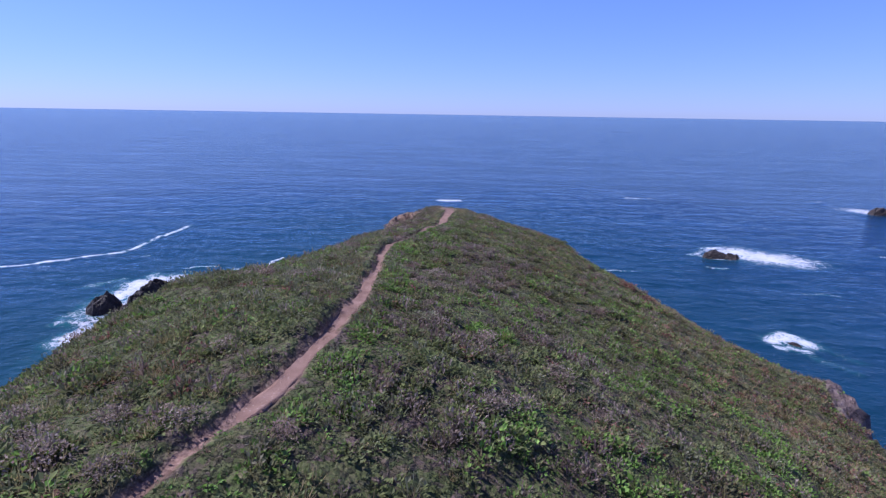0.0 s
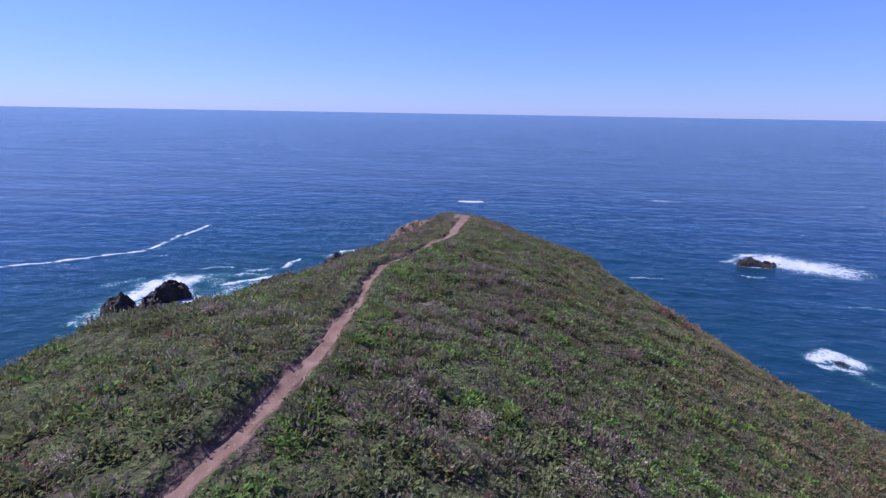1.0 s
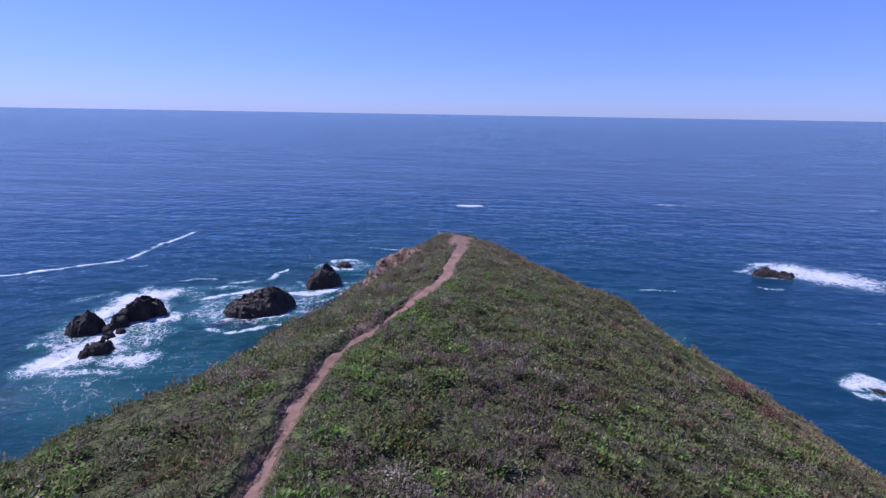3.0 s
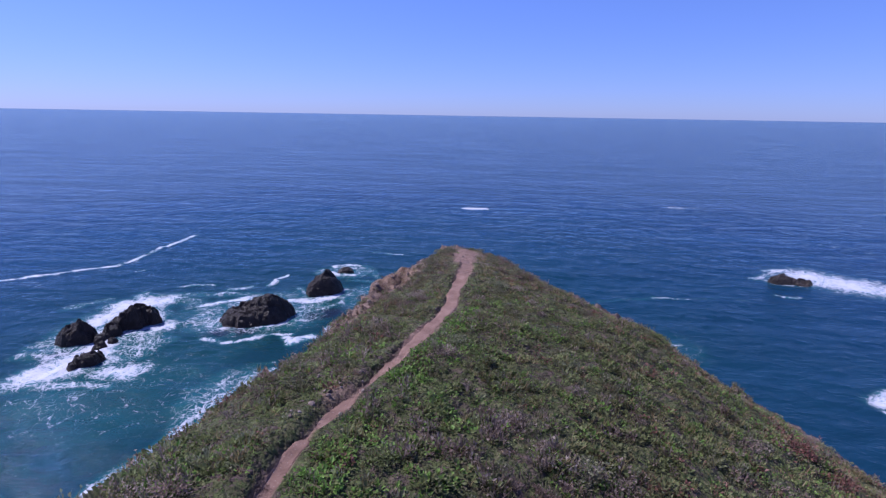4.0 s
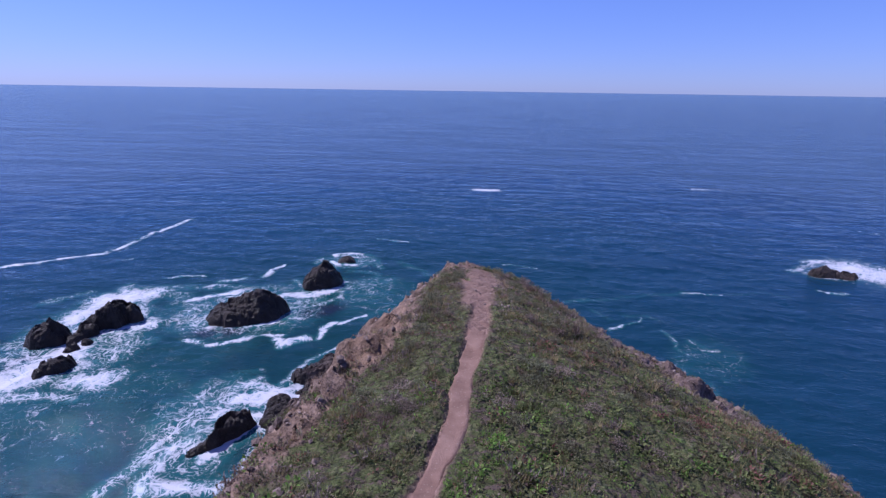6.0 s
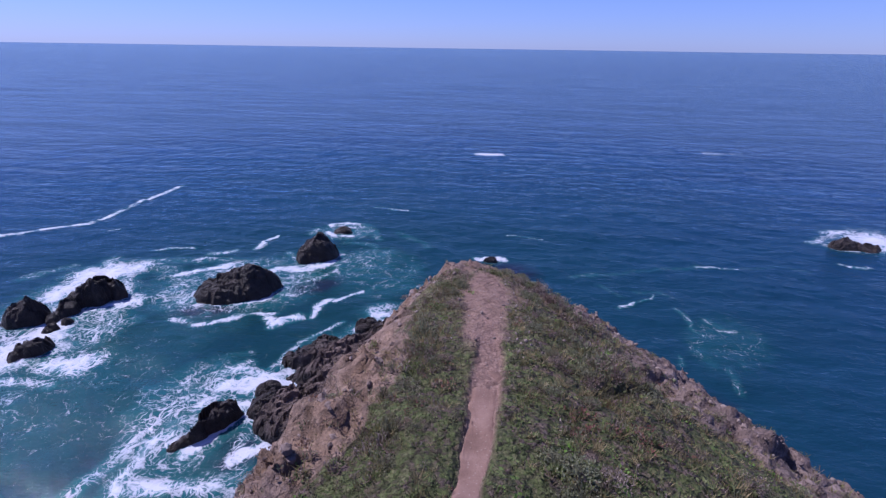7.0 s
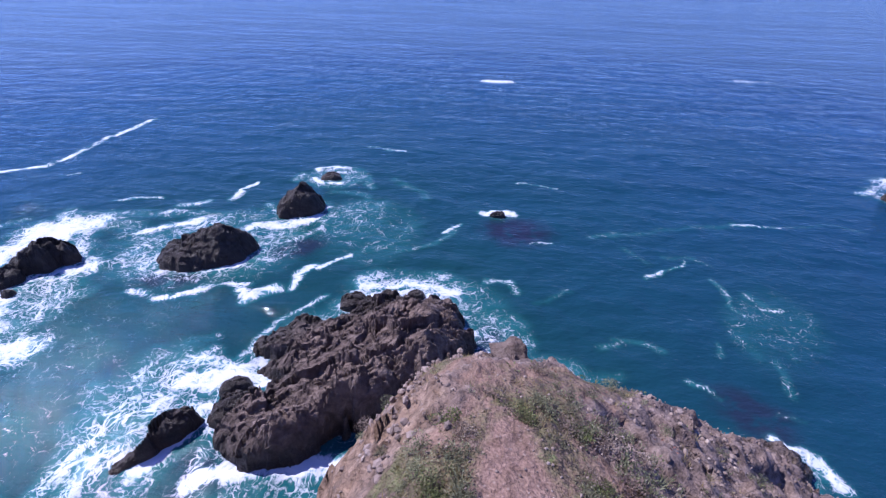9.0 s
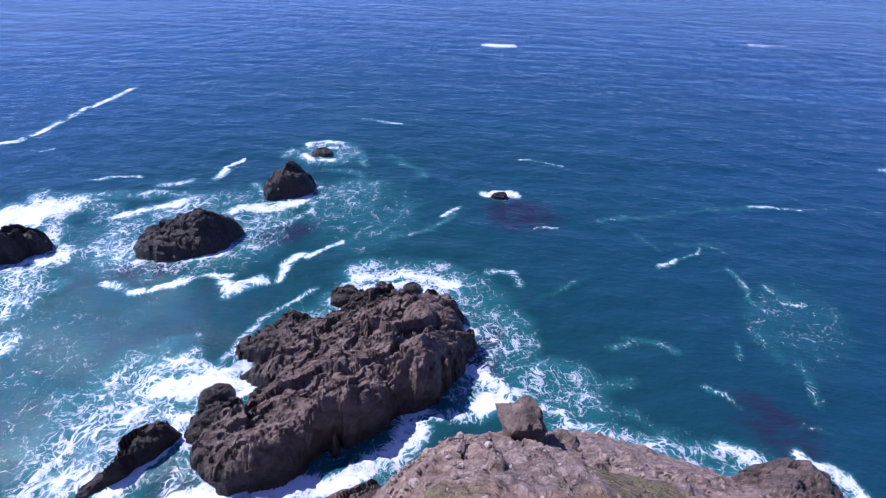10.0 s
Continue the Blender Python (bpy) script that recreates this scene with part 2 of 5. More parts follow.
def ground_material():
    n = Nodes("headland_soil")
    rock, bare, ochre = n.attr("rock"), n.attr("bare"), n.attr("ochre")
    p = n.place()
    fine, mid, wide = n.noise(p, 14.0, 6.0, 0.65), n.noise(p, 2.2, 6.0, 0.6), n.noise(p, 0.35, 4.0)
    # a mat of tiny creeping plants and dead stalks: cushions a hand wide, each with its own shade
    def cushions(scale):
        v = n.tree.nodes.new("ShaderNodeTexVoronoi")
        n.link(wobbly.outputs[0], v.inputs["Vector"])
        v.inputs["Scale"].default_value = scale
        pick = n.tree.nodes.new("ShaderNodeSeparateColor")
        n.link(v.outputs["Color"], pick.inputs[0])
        return v.outputs["Distance"], pick.outputs[0]

    stir = n.tree.nodes.new("ShaderNodeTexNoise")
    n.link(p, stir.inputs["Vector"])
    stir.inputs["Scale"].default_value, stir.inputs["Detail"].default_value = 6.0, 3.0
    wobbly = n.tree.nodes.new("ShaderNodeVectorMath")
    wobbly.operation = "MULTIPLY_ADD"
    n.link(stir.outputs["Color"], wobbly.inputs[0])
    wobbly.inputs[1].default_value = (0.16, 0.16, 0.16)
    n.link(p, wobbly.inputs[2])
    big, big_shade = cushions(3.4)
    small, small_shade = cushions(10.0)
    kinds = n.math("MULTIPLY_ADD", n.noise(p, 0.9, 4.0, 0.6), 0.9, n.math("MULTIPLY_ADD", big_shade, 0.45, n.math("MULTIPLY_ADD", small_shade, 0.4, -0.40)))
    litter = n.ramp(kinds, (0.10, (0.150, 0.105, 0.096)), (0.30, (0.112, 0.092, 0.060)), (0.45, (0.070, 0.076, 0.032)),
                    (0.62, (0.108, 0.132, 0.047)), (0.78, (0.150, 0.135, 0.074)), (0.95, (0.115, 0.178, 0.048)))
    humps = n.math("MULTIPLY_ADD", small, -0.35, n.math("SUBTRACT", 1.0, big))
    # shade put into the colour: hollows between cushions darker, their tops lighter
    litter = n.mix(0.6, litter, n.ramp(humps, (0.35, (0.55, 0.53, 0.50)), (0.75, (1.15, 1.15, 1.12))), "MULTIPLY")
    soil = n.ramp(fine, (0.25, (0.140, 0.084, 0.066)), (0.5, (0.215, 0.132, 0.107)), (0.8, (0.30, 0.198, 0.165)))
    soil = n.mix(0.7, soil, n.ramp(n.noise(p, 1.5, 5.0, 0.7, 0.6), (0.34, (0.55, 0.50, 0.47)), (0.52, (1.0, 1.0, 1.0)), (0.68, (1.25, 1.22, 1.2))), "MULTIPLY")
    soil = n.mix(n.remap(n.voronoi(p, 5.0), 0.10, 0.22, 0.40, 0.0), soil, (0.34, 0.26, 0.23))
    cracks = n.voronoi(n.place((1, 1, 0.7)), 1.6, "DISTANCE_TO_EDGE")
    grey = n.ramp(mid, (0.2, (0.062, 0.044, 0.040)), (0.5, (0.195, 0.140, 0.128)), (0.8, (0.33, 0.258, 0.242)))
    tan = n.ramp(mid, (0.2, (0.088, 0.055, 0.041)), (0.5, (0.225, 0.148, 0.110)), (0.8, (0.37, 0.262, 0.202)))
    stone = n.mix(n.math("MULTIPLY", ochre, n.remap(wide, 0.25, 0.6, 0.35, 1.0)), grey, tan)
    blotch = n.noise(n.place((1.0, 1.0, 1.6)), 1.1, 5.0, 0.7, 0.8)
    stone = n.mix(0.75, stone, n.ramp(blotch, (0.36, (0.36, 0.33, 0.31)), (0.50, (0.88, 0.86, 0.84)), (0.64, (1.2, 1.15, 1.1))), "MULTIPLY")
    joints = n.voronoi(wobbly.outputs[0], 4.2, "DISTANCE_TO_EDGE")
    stone = n.mix(n.remap(cracks, 0.0, 0.04, 0.35, 0.0), stone, (0.03, 0.024, 0.022))
    stone = n.mix(n.remap(joints, 0.0, 0.06, 0.16, 0.0), stone, (0.05, 0.037, 0.031))
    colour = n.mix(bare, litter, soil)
    colour = n.mix(n.remap(n.math("MULTIPLY_ADD", n.math("SUBTRACT", mid, 0.5), 0.9, rock), 0.35, 0.6), colour, stone)
    colour = n.mix(0.45, colour, n.ramp(fine, (0.3, (0.4, 0.4, 0.4)), (0.7, (1.0, 1.0, 1.0))), "MULTIPLY")
    normal = n.bump(mid, 1.0, 0.30)
    normal = n.bump(n.math("MULTIPLY", rock, n.remap(joints, 0.0, 0.10)), 0.4, 0.08, normal)
    green = n.math("MULTIPLY", n.math("SUBTRACT", 1.0, bare), n.math("SUBTRACT", 1.0, rock))
    normal = n.bump(n.math("MULTIPLY", humps, green), 1.0, 0.30, normal)
    normal = n.bump(fine, 0.8, 0.05, normal)
    n.bsdf.inputs["Specular IOR Level"].default_value = 0.2
    return n.done(colour, 0.92, normal)


def trail_material():
    n = Nodes("trodden_earth")
    p = n.place()
    fine, mid = n.noise(p, 22.0, 6.0, 0.7), n.noise(p, 1.6, 5.0)
    pebble = n.voronoi(p, 11.0)
    colour = n.ramp(mid, (0.25, (0.125, 0.073, 0.057)), (0.5, (0.195, 0.118, 0.095)), (0.8, (0.28, 0.180, 0.150)))
    colour = n.mix(n.remap(pebble, 0.10, 0.22, 0.6, 0.0), colour, (0.32, 0.25, 0.22))
    colour = n.mix(0.4, colour, n.ramp(fine, (0.3, (0.5, 0.5, 0.5)), (0.7, (1.0, 1.0, 1.0))), "MULTIPLY")
    n.bsdf.inputs["Specular IOR Level"].default_value = 0.15
    return n.done(colour, 0.95, n.bump(fine, 0.7, 0.04, n.bump(mid, 0.6, 0.12)))


def sea_rock_material(name, low, high):
    """Rock that is black and wet below, brown and dry from low to high metres above the sea."""
    n = Nodes(name)
    p = n.place()
    mid, fine = n.noise(p, 0.9, 7.0, 0.65, 0.6), n.noise(p, 6.0, 6.0, 0.7)
    beds = n.noise(n.place((0.5, 2.6, 1.6), 32), 0.8, 6.0, 0.6)
    height = n.tree.nodes.new("ShaderNodeSeparateXYZ")
    n.link(p, height.inputs[0])
    dry = n.remap(n.math("MULTIPLY_ADD", mid, 2.5, height.outputs[2]), low, high)
    wet_colour = n.ramp(mid, (0.3, (0.020, 0.015, 0.014)), (0.7, (0.062, 0.046, 0.041)))
    dry_colour = n.ramp(mid, (0.25, (0.068, 0.047, 0.041)), (0.5, (0.158, 0.112, 0.097)), (0.8, (0.27, 0.202, 0.178)))
    colour = n.mix(dry, wet_colour, dry_colour)
    colour = n.mix(0.7, colour, n.ramp(beds, (0.35, (0.6, 0.58, 0.57)), (0.6, (1.0, 1.0, 1.0))), "MULTIPLY")
    normal = n.bump(beds, 0.9, 0.45)
    normal = n.bump(mid, 0.9, 0.35, normal)
    normal = n.bump(fine, 1.0, 0.26, normal)
    n.bsdf.inputs["Specular IOR Level"].default_value = 0.25
    return n.done(colour, n.remap(dry, 0.0, 1.0, 0.42, 0.88), normal)


def stone_material(name, a, b, c):
    n = Nodes(name)
    p = n.place()
    mid, fine = n.noise(p, 3.0, 6.0, 0.65), n.noise(p, 18.0, 5.0, 0.7)
    base = n.ramp(n.random("thing") if name == "loose_stone" else n.random("leaf"), (0.0, a), (0.5, b), (1.0, c))
    colour = n.mix(0.6, base, n.ramp(mid, (0.3, (0.4, 0.38, 0.37)), (0.7, (1.0, 1.0, 1.0))), "MULTIPLY")
    return n.done(colour, 0.9, n.bump(fine, 0.7, 0.05, n.bump(mid, 0.6, 0.1)))


WATER, GROUND, TRAIL = water_material(), ground_material(), trail_material()
SEA_ROCK, STACK = sea_rock_material("brown_sea_rock", 1.6, 5.2), sea_rock_material("black_sea_rock", 5.5, 13.0)
STONE = stone_material("loose_stone", (0.15, 0.107, 0.092), (0.22, 0.160, 0.138), (0.36, 0.285, 0.25))
RUBBLE = stone_material("rubble", (0.13, 0.090, 0.078), (0.19, 0.135, 0.118), (0.26, 0.195, 0.175))
HERB = foliage("green_leaves", (0.078, 0.096, 0.036), (0.132, 0.158, 0.058), (0.205, 0.230, 0.092), (0.150, 0.146, 0.085))
LUSH = foliage("bright_leaves", (0.080, 0.150, 0.028), (0.135, 0.245, 0.045), (0.215, 0.330, 0.085), (0.145, 0.215, 0.055))
SCRUB = foliage("grey_twigs", (0.115, 0.086, 0.074), (0.215, 0.165, 0.142), (0.335, 0.272, 0.240), (0.205, 0.136, 0.122))
SAGE = foliage("sage_leaves", (0.092, 0.096, 0.056), (0.160, 0.166, 0.098), (0.250, 0.254, 0.170), (0.165, 0.142, 0.096))
STRAW = foliage("dry_grass", (0.140, 0.108, 0.056), (0.240, 0.190, 0.102), (0.350, 0.285, 0.170), (0.165, 0.160, 0.064))
RUSSET = foliage("russet_leaves", (0.125, 0.052, 0.045), (0.215, 0.098, 0.082), (0.300, 0.165, 0.135), (0.175, 0.125, 0.080))
WOOD = foliage("woody_stems", (0.060, 0.046, 0.040), (0.095, 0.075, 0.065), (0.150, 0.125, 0.110), (0.08, 0.07, 0.06), 0.85)
PETAL = foliage("pale_petals", (0.45, 0.45, 0.32), (0.62, 0.60, 0.40), (0.72, 0.72, 0.62), (0.62, 0.52, 0.10))


# ---- meshes ----
def grid_mesh(name, X, Y, Z, material, attributes=(), smooth=True):
    """A sheet of quads over a grid of rows and columns."""
    rows, cols = X.shape
    me = bpy.data.meshes.new(name)
    idx = np.arange(rows * cols).reshape(rows, cols)
    quads = np.stack([idx[:-1, :-1], idx[:-1, 1:], idx[1:, 1:], idx[1:, :-1]], -1).reshape(-1, 4)
    me.vertices.add(rows * cols)
    me.vertices.foreach_set("co", np.stack([X, Y, Z], -1).reshape(-1).astype(np.float32))
    me.loops.add(quads.size)
    me.loops.foreach_set("vertex_index", quads.reshape(-1).astype(np.int32))
    me.polygons.add(len(quads))
    me.polygons.foreach_set("loop_start", np.arange(0, quads.size, 4, dtype=np.int32))
    me.polygons.foreach_set("use_smooth", np.full(len(quads), smooth, dtype=bool))
    me.update(calc_edges=True)
    for key, values in attributes:
        layer = me.attributes.new(key, "FLOAT", "POINT")
        layer.data.foreach_set("value", np.asarray(values).reshape(-1).astype(np.float32))
    me.materials.append(material)
    return me


def face_mesh(name, verts, faces, material, smooth=False):
    """A mesh of triangles or quads from arrays."""
    me = bpy.data.meshes.new(name)
    k = faces.shape[1]
    me.vertices.add(len(verts))
    me.vertices.foreach_set("co", np.ascontiguousarray(verts, dtype=np.float32).reshape(-1))
    me.loops.add(faces.size)
    me.loops.foreach_set("vertex_index", faces.reshape(-1).astype(np.int32))
    me.polygons.add(len(faces))
    me.polygons.foreach_set("loop_start", np.arange(0, faces.size, k, dtype=np.int32))
    me.polygons.foreach_set("use_smooth", np.full(len(faces), smooth, dtype=bool))
    me.update(calc_edges=True)
    me.materials.append(material)
    return me


def part(name, me, parent, label=""):
    ob = new(name, me)
    ob.parent = parent
    return tagged(ob, label)


def graded(lo, fine_lo, fine_hi, hi, size, growth=1.09):
    """Grid lines: even in the middle, wider and wider outwards."""
    mid = np.arange(fine_lo, fine_hi + size / 2, size)
    left, right = [], []
    at, d = mid[0], size
    while at > lo:
        d *= growth
        at -= d
        left.append(at)
    at, d = mid[-1], size
    while at < hi:
        d *= growth
        at += d
        right.append(at)
    return np.concatenate([left[::-1], mid, right])


# ---- headland ----
STATIONS = [-2, 10, 20, 30, 40, 48, 56, 64]
CREST_X = [-7.99, -3.36, -3.3, -1.36, -0.46, -0.7, -0.51, 3.73]
CREST_Z = [32.9, 32.67, 31.36, 30.26, 29.45, 28.55, 27.49, 25.19]
SLOPE_L = [0.01, 0.5, 0.17, 0.43, 0.23, 0.35, 0.45, 0.45]
BROW_L = [20.8, 14.74, 6.11, 6.25, 4.22, 3.49, 1.54, 1.0]
CLIFF_L = [1.32, 2.61, 3.71, 3.59, 1.66, 1.79, 1.89, 1.28]
SLOPE_R = [0.53, 0.47, 0.39, 0.33, 0.25, 0.33, 0.44, 0.38]
BROW_R = [27.26, 29.88, 30.42, 15.46, 7.36, 2.7, 1.43, 6.52]
CLIFF_R = [0.81, 0.62, 0.38, 0.45, 0.44, 0.37, 0.45, 0.67]
TRAIL_Y = [-40, 0, 6.5, 8, 9.4, 11.6, 15.2, 19.3, 22, 24.6, 26, 28, 29.7, 32.4, 35.6, 40, 43, 46.2, 50, 52.6]
TRAIL_X = [-9, -5, -2.85, -2.48, -2.2, -1.95, -2.0, -2.28, -2.56, -2.60, -2.45, -1.98, -1.5, -0.95, -0.5, -0.28, -0.12, -0.3, -0.65, -1.2]


# humps and dips of the rim: x, y, half width, half length, height
RIM = [(-8.0, 16.6, 1.6, 1.8, 0.30), (-4.6, 28.6, 1.3, 4.0, 0.50), (-5.2, 36.3, 1.4, 4.0, 0.45), (-11.3, 13.2, 1.6, 2.0, -0.35), (-4.1, 49.2, 1.1, 1.8, -0.45),
       (3.7, 46.9, 1.4, 1.8, -0.40), (8.7, 38.9, 1.5, 1.6, 0.35), (11.2, 37.4, 1.8, 1.8, -0.55), (4.0, 55.0, 4.0, 2.6, -0.55), (16.6, 60.2, 2.6, 3.0, -1.30),
       (-0.6, 60.0, 2.4, 1.8, 0.90), (18.8, 24.6, 1.6, 1.6, -0.45), (12.6, 30.8, 1.4, 1.4, -0.30), (6.7, 37.2, 1.8, 1.6, 0.25)]


def bare_shape(X, Y):
    """The headland's large form: two flanks and the nose, each with a brow that breaks into a cliff."""
    d = X - curve(Y, STATIONS, CREST_X)
    top = curve(Y, STATIONS, CREST_Z)
    left = top + curve(Y, STATIONS, SLOPE_L) * d - curve(Y, STATIONS, CLIFF_L) * soft(-d - curve(Y, STATIONS, BROW_L), 1.21)
    right = top - curve(Y, STATIONS, SLOPE_R) * d - curve(Y, STATIONS, CLIFF_R) * soft(d - curve(Y, STATIONS, BROW_R), 2.93)
    nose = top - 1.14 * soft(Y + 0.016 * d * d - 53.1, 1.11)
    corner = top + 0.3 - 2.3 * soft(-0.55 * X + 0.83 * Y - 48.6, 0.8)
    k = 0.87
    z = -k * np.logaddexp(np.logaddexp(-left / k, -right / k), np.logaddexp(-nose / k, -corner / k))
    for x, y, wide, deep, lift in RIM:
        z = z + lift * np.exp(-((X - x) / wide) ** 2 - ((Y - y) / deep) ** 2)
    return z


def trail_line(Y):
    return np.interp(Y, TRAIL_Y, TRAIL_X) - 0.07 * step(-Y, -30, -22) + 0.12 * (fbm(Y * 0.45, Y * 0 + 3.3, 40, 3) - 0.5)


def trail_half(Y):
    """Half the trail's width: a footpath that widens into a bare patch near the point."""
    return 0.13 + 0.18 * step(Y, 24, 40) + 0.08 * step(Y, 41, 44) - 0.52 * step(Y, 42.5, 49) + 0.16 * (fbm(Y * 0.9, Y * 0, 41, 3) - 0.5)


def steepness(X, Y):
    e = 0.4
    return np.hypot(bare_shape(X + e, Y) - bare_shape(X - e, Y), bare_shape(X, Y + e) - bare_shape(X, Y - e)) / (2 * e)


def zones(X, Y):
    """How much rock, bare soil and ochre rock there is at a place."""
    s = steepness(X, Y)
    rough = fbm(X * 0.35, Y * 0.35, 11, 4) - 0.5
    rock = step(s + 1.1 * rough, 0.75, 1.15)
    point = step(Y + 5 * rough, 42, 52)
    d = X - curve(Y, STATIONS, CREST_X)
    rock = np.maximum(rock, step(-np.hypot((X - 19.5) / 2.6, (Y - 22.0) / 4.5) + rough, -1.1, -0.7))
    rock = np.maximum(rock, step(-d + 4.5 * rough, 2.4, 4.2) * step(Y, 30, 38))
    rock = np.maximum(rock, step(-d + 2.5 * rough, 1.5, 2.7) * step(Y, 41, 45))
    rock = np.maximum(rock, step(d + 5.0 * rough, 4.5, 8.0) * step(Y + 0.5 * d, 42, 49))
    rock = np.maximum(rock, step(point + 0.9 * rough + 0.35 * step(np.abs(X), 2, 6), 0.95, 1.3))
    t = np.abs(X - trail_line(Y)) / np.maximum(trail_half(Y), 0.05)
    bare = np.maximum(step(-t + 1.6 * rough, -1.45, -0.95), point * (0.35 + 0.6 * step(rough, -0.1, 0.15)))
    bare = np.maximum(bare, 0.95 * step(-np.hypot((X + 0.40) / 0.90, (Y - 47.6) / 4.8) + 1.2 * rough, -1.25, -0.75))
    bare = np.maximum(bare, 0.7 * step(-np.hypot((X + 2.5) / 0.7, (Y - 27.3) / 1.7) + 1.2 * rough, -1.1, -0.6))
    ochre = step(-X + 2.5 * rough, 1.0, 4.0) * step(Y, 25, 40)
    return rock, bare, ochre


def surface(X, Y):
    """The ground's height, with the trail worn into it and broken rock on the cliffs."""
    z = bare_shape(X, Y)
    rock, bare, ochre = zones(X, Y)
    z = z + 0.5 * (fbm(X * 0.22, Y * 0.22, 3, 3) - 0.5) + 0.40 * (fbm(X * 0.8, Y * 0.8, 5, 3) - 0.5) * (1 - 0.8 * bare)
    broken = facets(X * 0.5 + 0.15 * Y + 0.4 * fbm(X, Y, 20, 2), Y * 0.38, 21, 1.6)
    chips = facets(X * 1.5 + 0.4 * fbm(X * 2, Y * 2, 24, 2), Y * 1.2, 31, 1.4)
    ribs = ridged(X * 0.42 + 0.30 * Y, Y * 0.16 - 0.10 * X, 34, 4) - 0.6     # worn ribs that run down the flanks
    knobs = ridged(X * 1.1, Y * 1.1, 35, 4) - 0.6
    z = z + rock * (0.36 * broken + 0.38 * chips + 0.7 * ribs + 0.60 * knobs + 0.5 * (fbm(X * 0.9, Y * 0.9, 33, 4) - 0.5) - 0.05)
    # a hollow with a dark overhang on the seaward flank
    z = z + 1.1 * np.exp(-((X - 18.2) / 1.5) ** 2 - ((Y - 23.0) / 2.6) ** 2)
    z = z - 3.0 * step(X - 0.25 * (Y - 23), 19.2, 20.6) * np.exp(-((Y - 22.5) / 5.0) ** 4)
    z = z - 1.2 * step(-np.hypot((X - 18.6) / 1.0, (Y - 20.6) / 1.2), -1.1, -0.6)
    # gullies down the seaward flank near the point
    gully = step(-np.abs(X - 6.6 - 0.5 * (Y - 48) - 0.8 * np.sin(Y * 1.3)), -0.8, 0.0) * step(Y, 41, 45) * step(-Y, -60, -52)
    z = z - 0.9 * gully
    off = X - trail_line(Y)
    half = np.maximum(trail_half(Y), 0.0)
    edge = half + (0.10 + 0.55 * step(Y, 41, 46)) * (fbm(X * 1.7, Y * 1.7, 51, 4) - 0.5)
    cut = step(-np.abs(off), -edge - 0.10, -edge + 0.02) * step(half, 0.02, 0.15) * (1 - 0.7 * step(Y, 42, 45))
    bank = 0.12 * step(-off, edge - 0.05, edge + 0.25) * step(off, -edge - 1.1, -edge - 0.2) * step(-Y, -34, -27)
    return np.maximum(z + bank - 0.12 * cut, -4.0)


gx = np.concatenate([graded(-130, -12, -4.95, -5.0, 0.17)[:-1], np.arange(-4.95, 2.0, 0.11), graded(2.1, 2.1, 15, 140, 0.18)[1:]])
gx = np.unique(np.round(gx, 3))
gy = np.concatenate([graded(-90, 4, 33.8, 33.9, 0.24), graded(34.0, 34.0, 63, 110, 0.16)])
gy = np.unique(np.round(gy, 3))
GX, GY = np.meshgrid(gx, gy)
GZ = surface(GX, GY)
rock, bare, ochre = zones(GX, GY)
shove = rock * step(GZ, -1, 3)
PX = GX + shove * 0.6 * (fbm(GX * 0.5, GY * 0.5 + GZ * 0.5, 61, 3) - 0.5)
PY = GY + shove * 0.6 * (fbm(GX * 0.5 + 40, GY * 0.5 + GZ * 0.5, 62, 3) - 0.5)
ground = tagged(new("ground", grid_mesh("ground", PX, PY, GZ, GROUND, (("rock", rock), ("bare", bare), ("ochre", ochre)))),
                "grassy headland ridge falling to brown broken sea cliffs", "headland", kind="structure")

ty = np.arange(-30, 53.2, 0.12)
tu = np.linspace(-1.35, 1.35, 13)
TY, TU = np.meshgrid(ty, tu, indexing="ij")
TX = trail_line(TY) + TU * (np.maximum(trail_half(TY), 0.02) + 0.06)
flat = bare_shape(trail_line(TY), TY) * 0.35 + bare_shape(TX, TY) * 0.65
TZ = flat + 0.5 * (fbm(TX * 0.22, TY * 0.22, 3, 3) - 0.5) - 0.07 + 0.05 * (fbm(TX * 1.4, TY * 1.4, 71, 4) - 0.5) - 0.03 * (1 - TU ** 2)
crumble = 0.5 * (fbm(TX * 2.2, TY * 2.2, 72, 4) - 0.5)
TZ = TZ - 0.25 * step(np.abs(TU) + crumble, 0.82, 1.15) - 0.22 * step(TY + 8 * crumble, 41.5, 44.5)
trail = tagged(new("footpath", grid_mesh("footpath", TX, TY, TZ, TRAIL)),
               "narrow trodden reddish-brown earth footpath along the ridge", "footpath", kind="structure")

# ---- sea rocks ----
HALOS = []      # plan of each rock: x, y, half length, half width, turn; the water breaks round it


def dome(X, Y, x, y, length, width, turn, height, flat=2.4):
    a = radians(turn)
    u = ((X - x) * math.cos(a) + (Y - y) * math.sin(a)) / length
    v = (-(X - x) * math.sin(a) + (Y - y) * math.cos(a)) / width
    q = np.abs(u) ** flat + np.abs(v) ** flat
    return np.where(q < 1, height * np.clip(1 - q, 0, 1) ** 0.57, -2.5 * np.minimum(q - 1, 1.2))


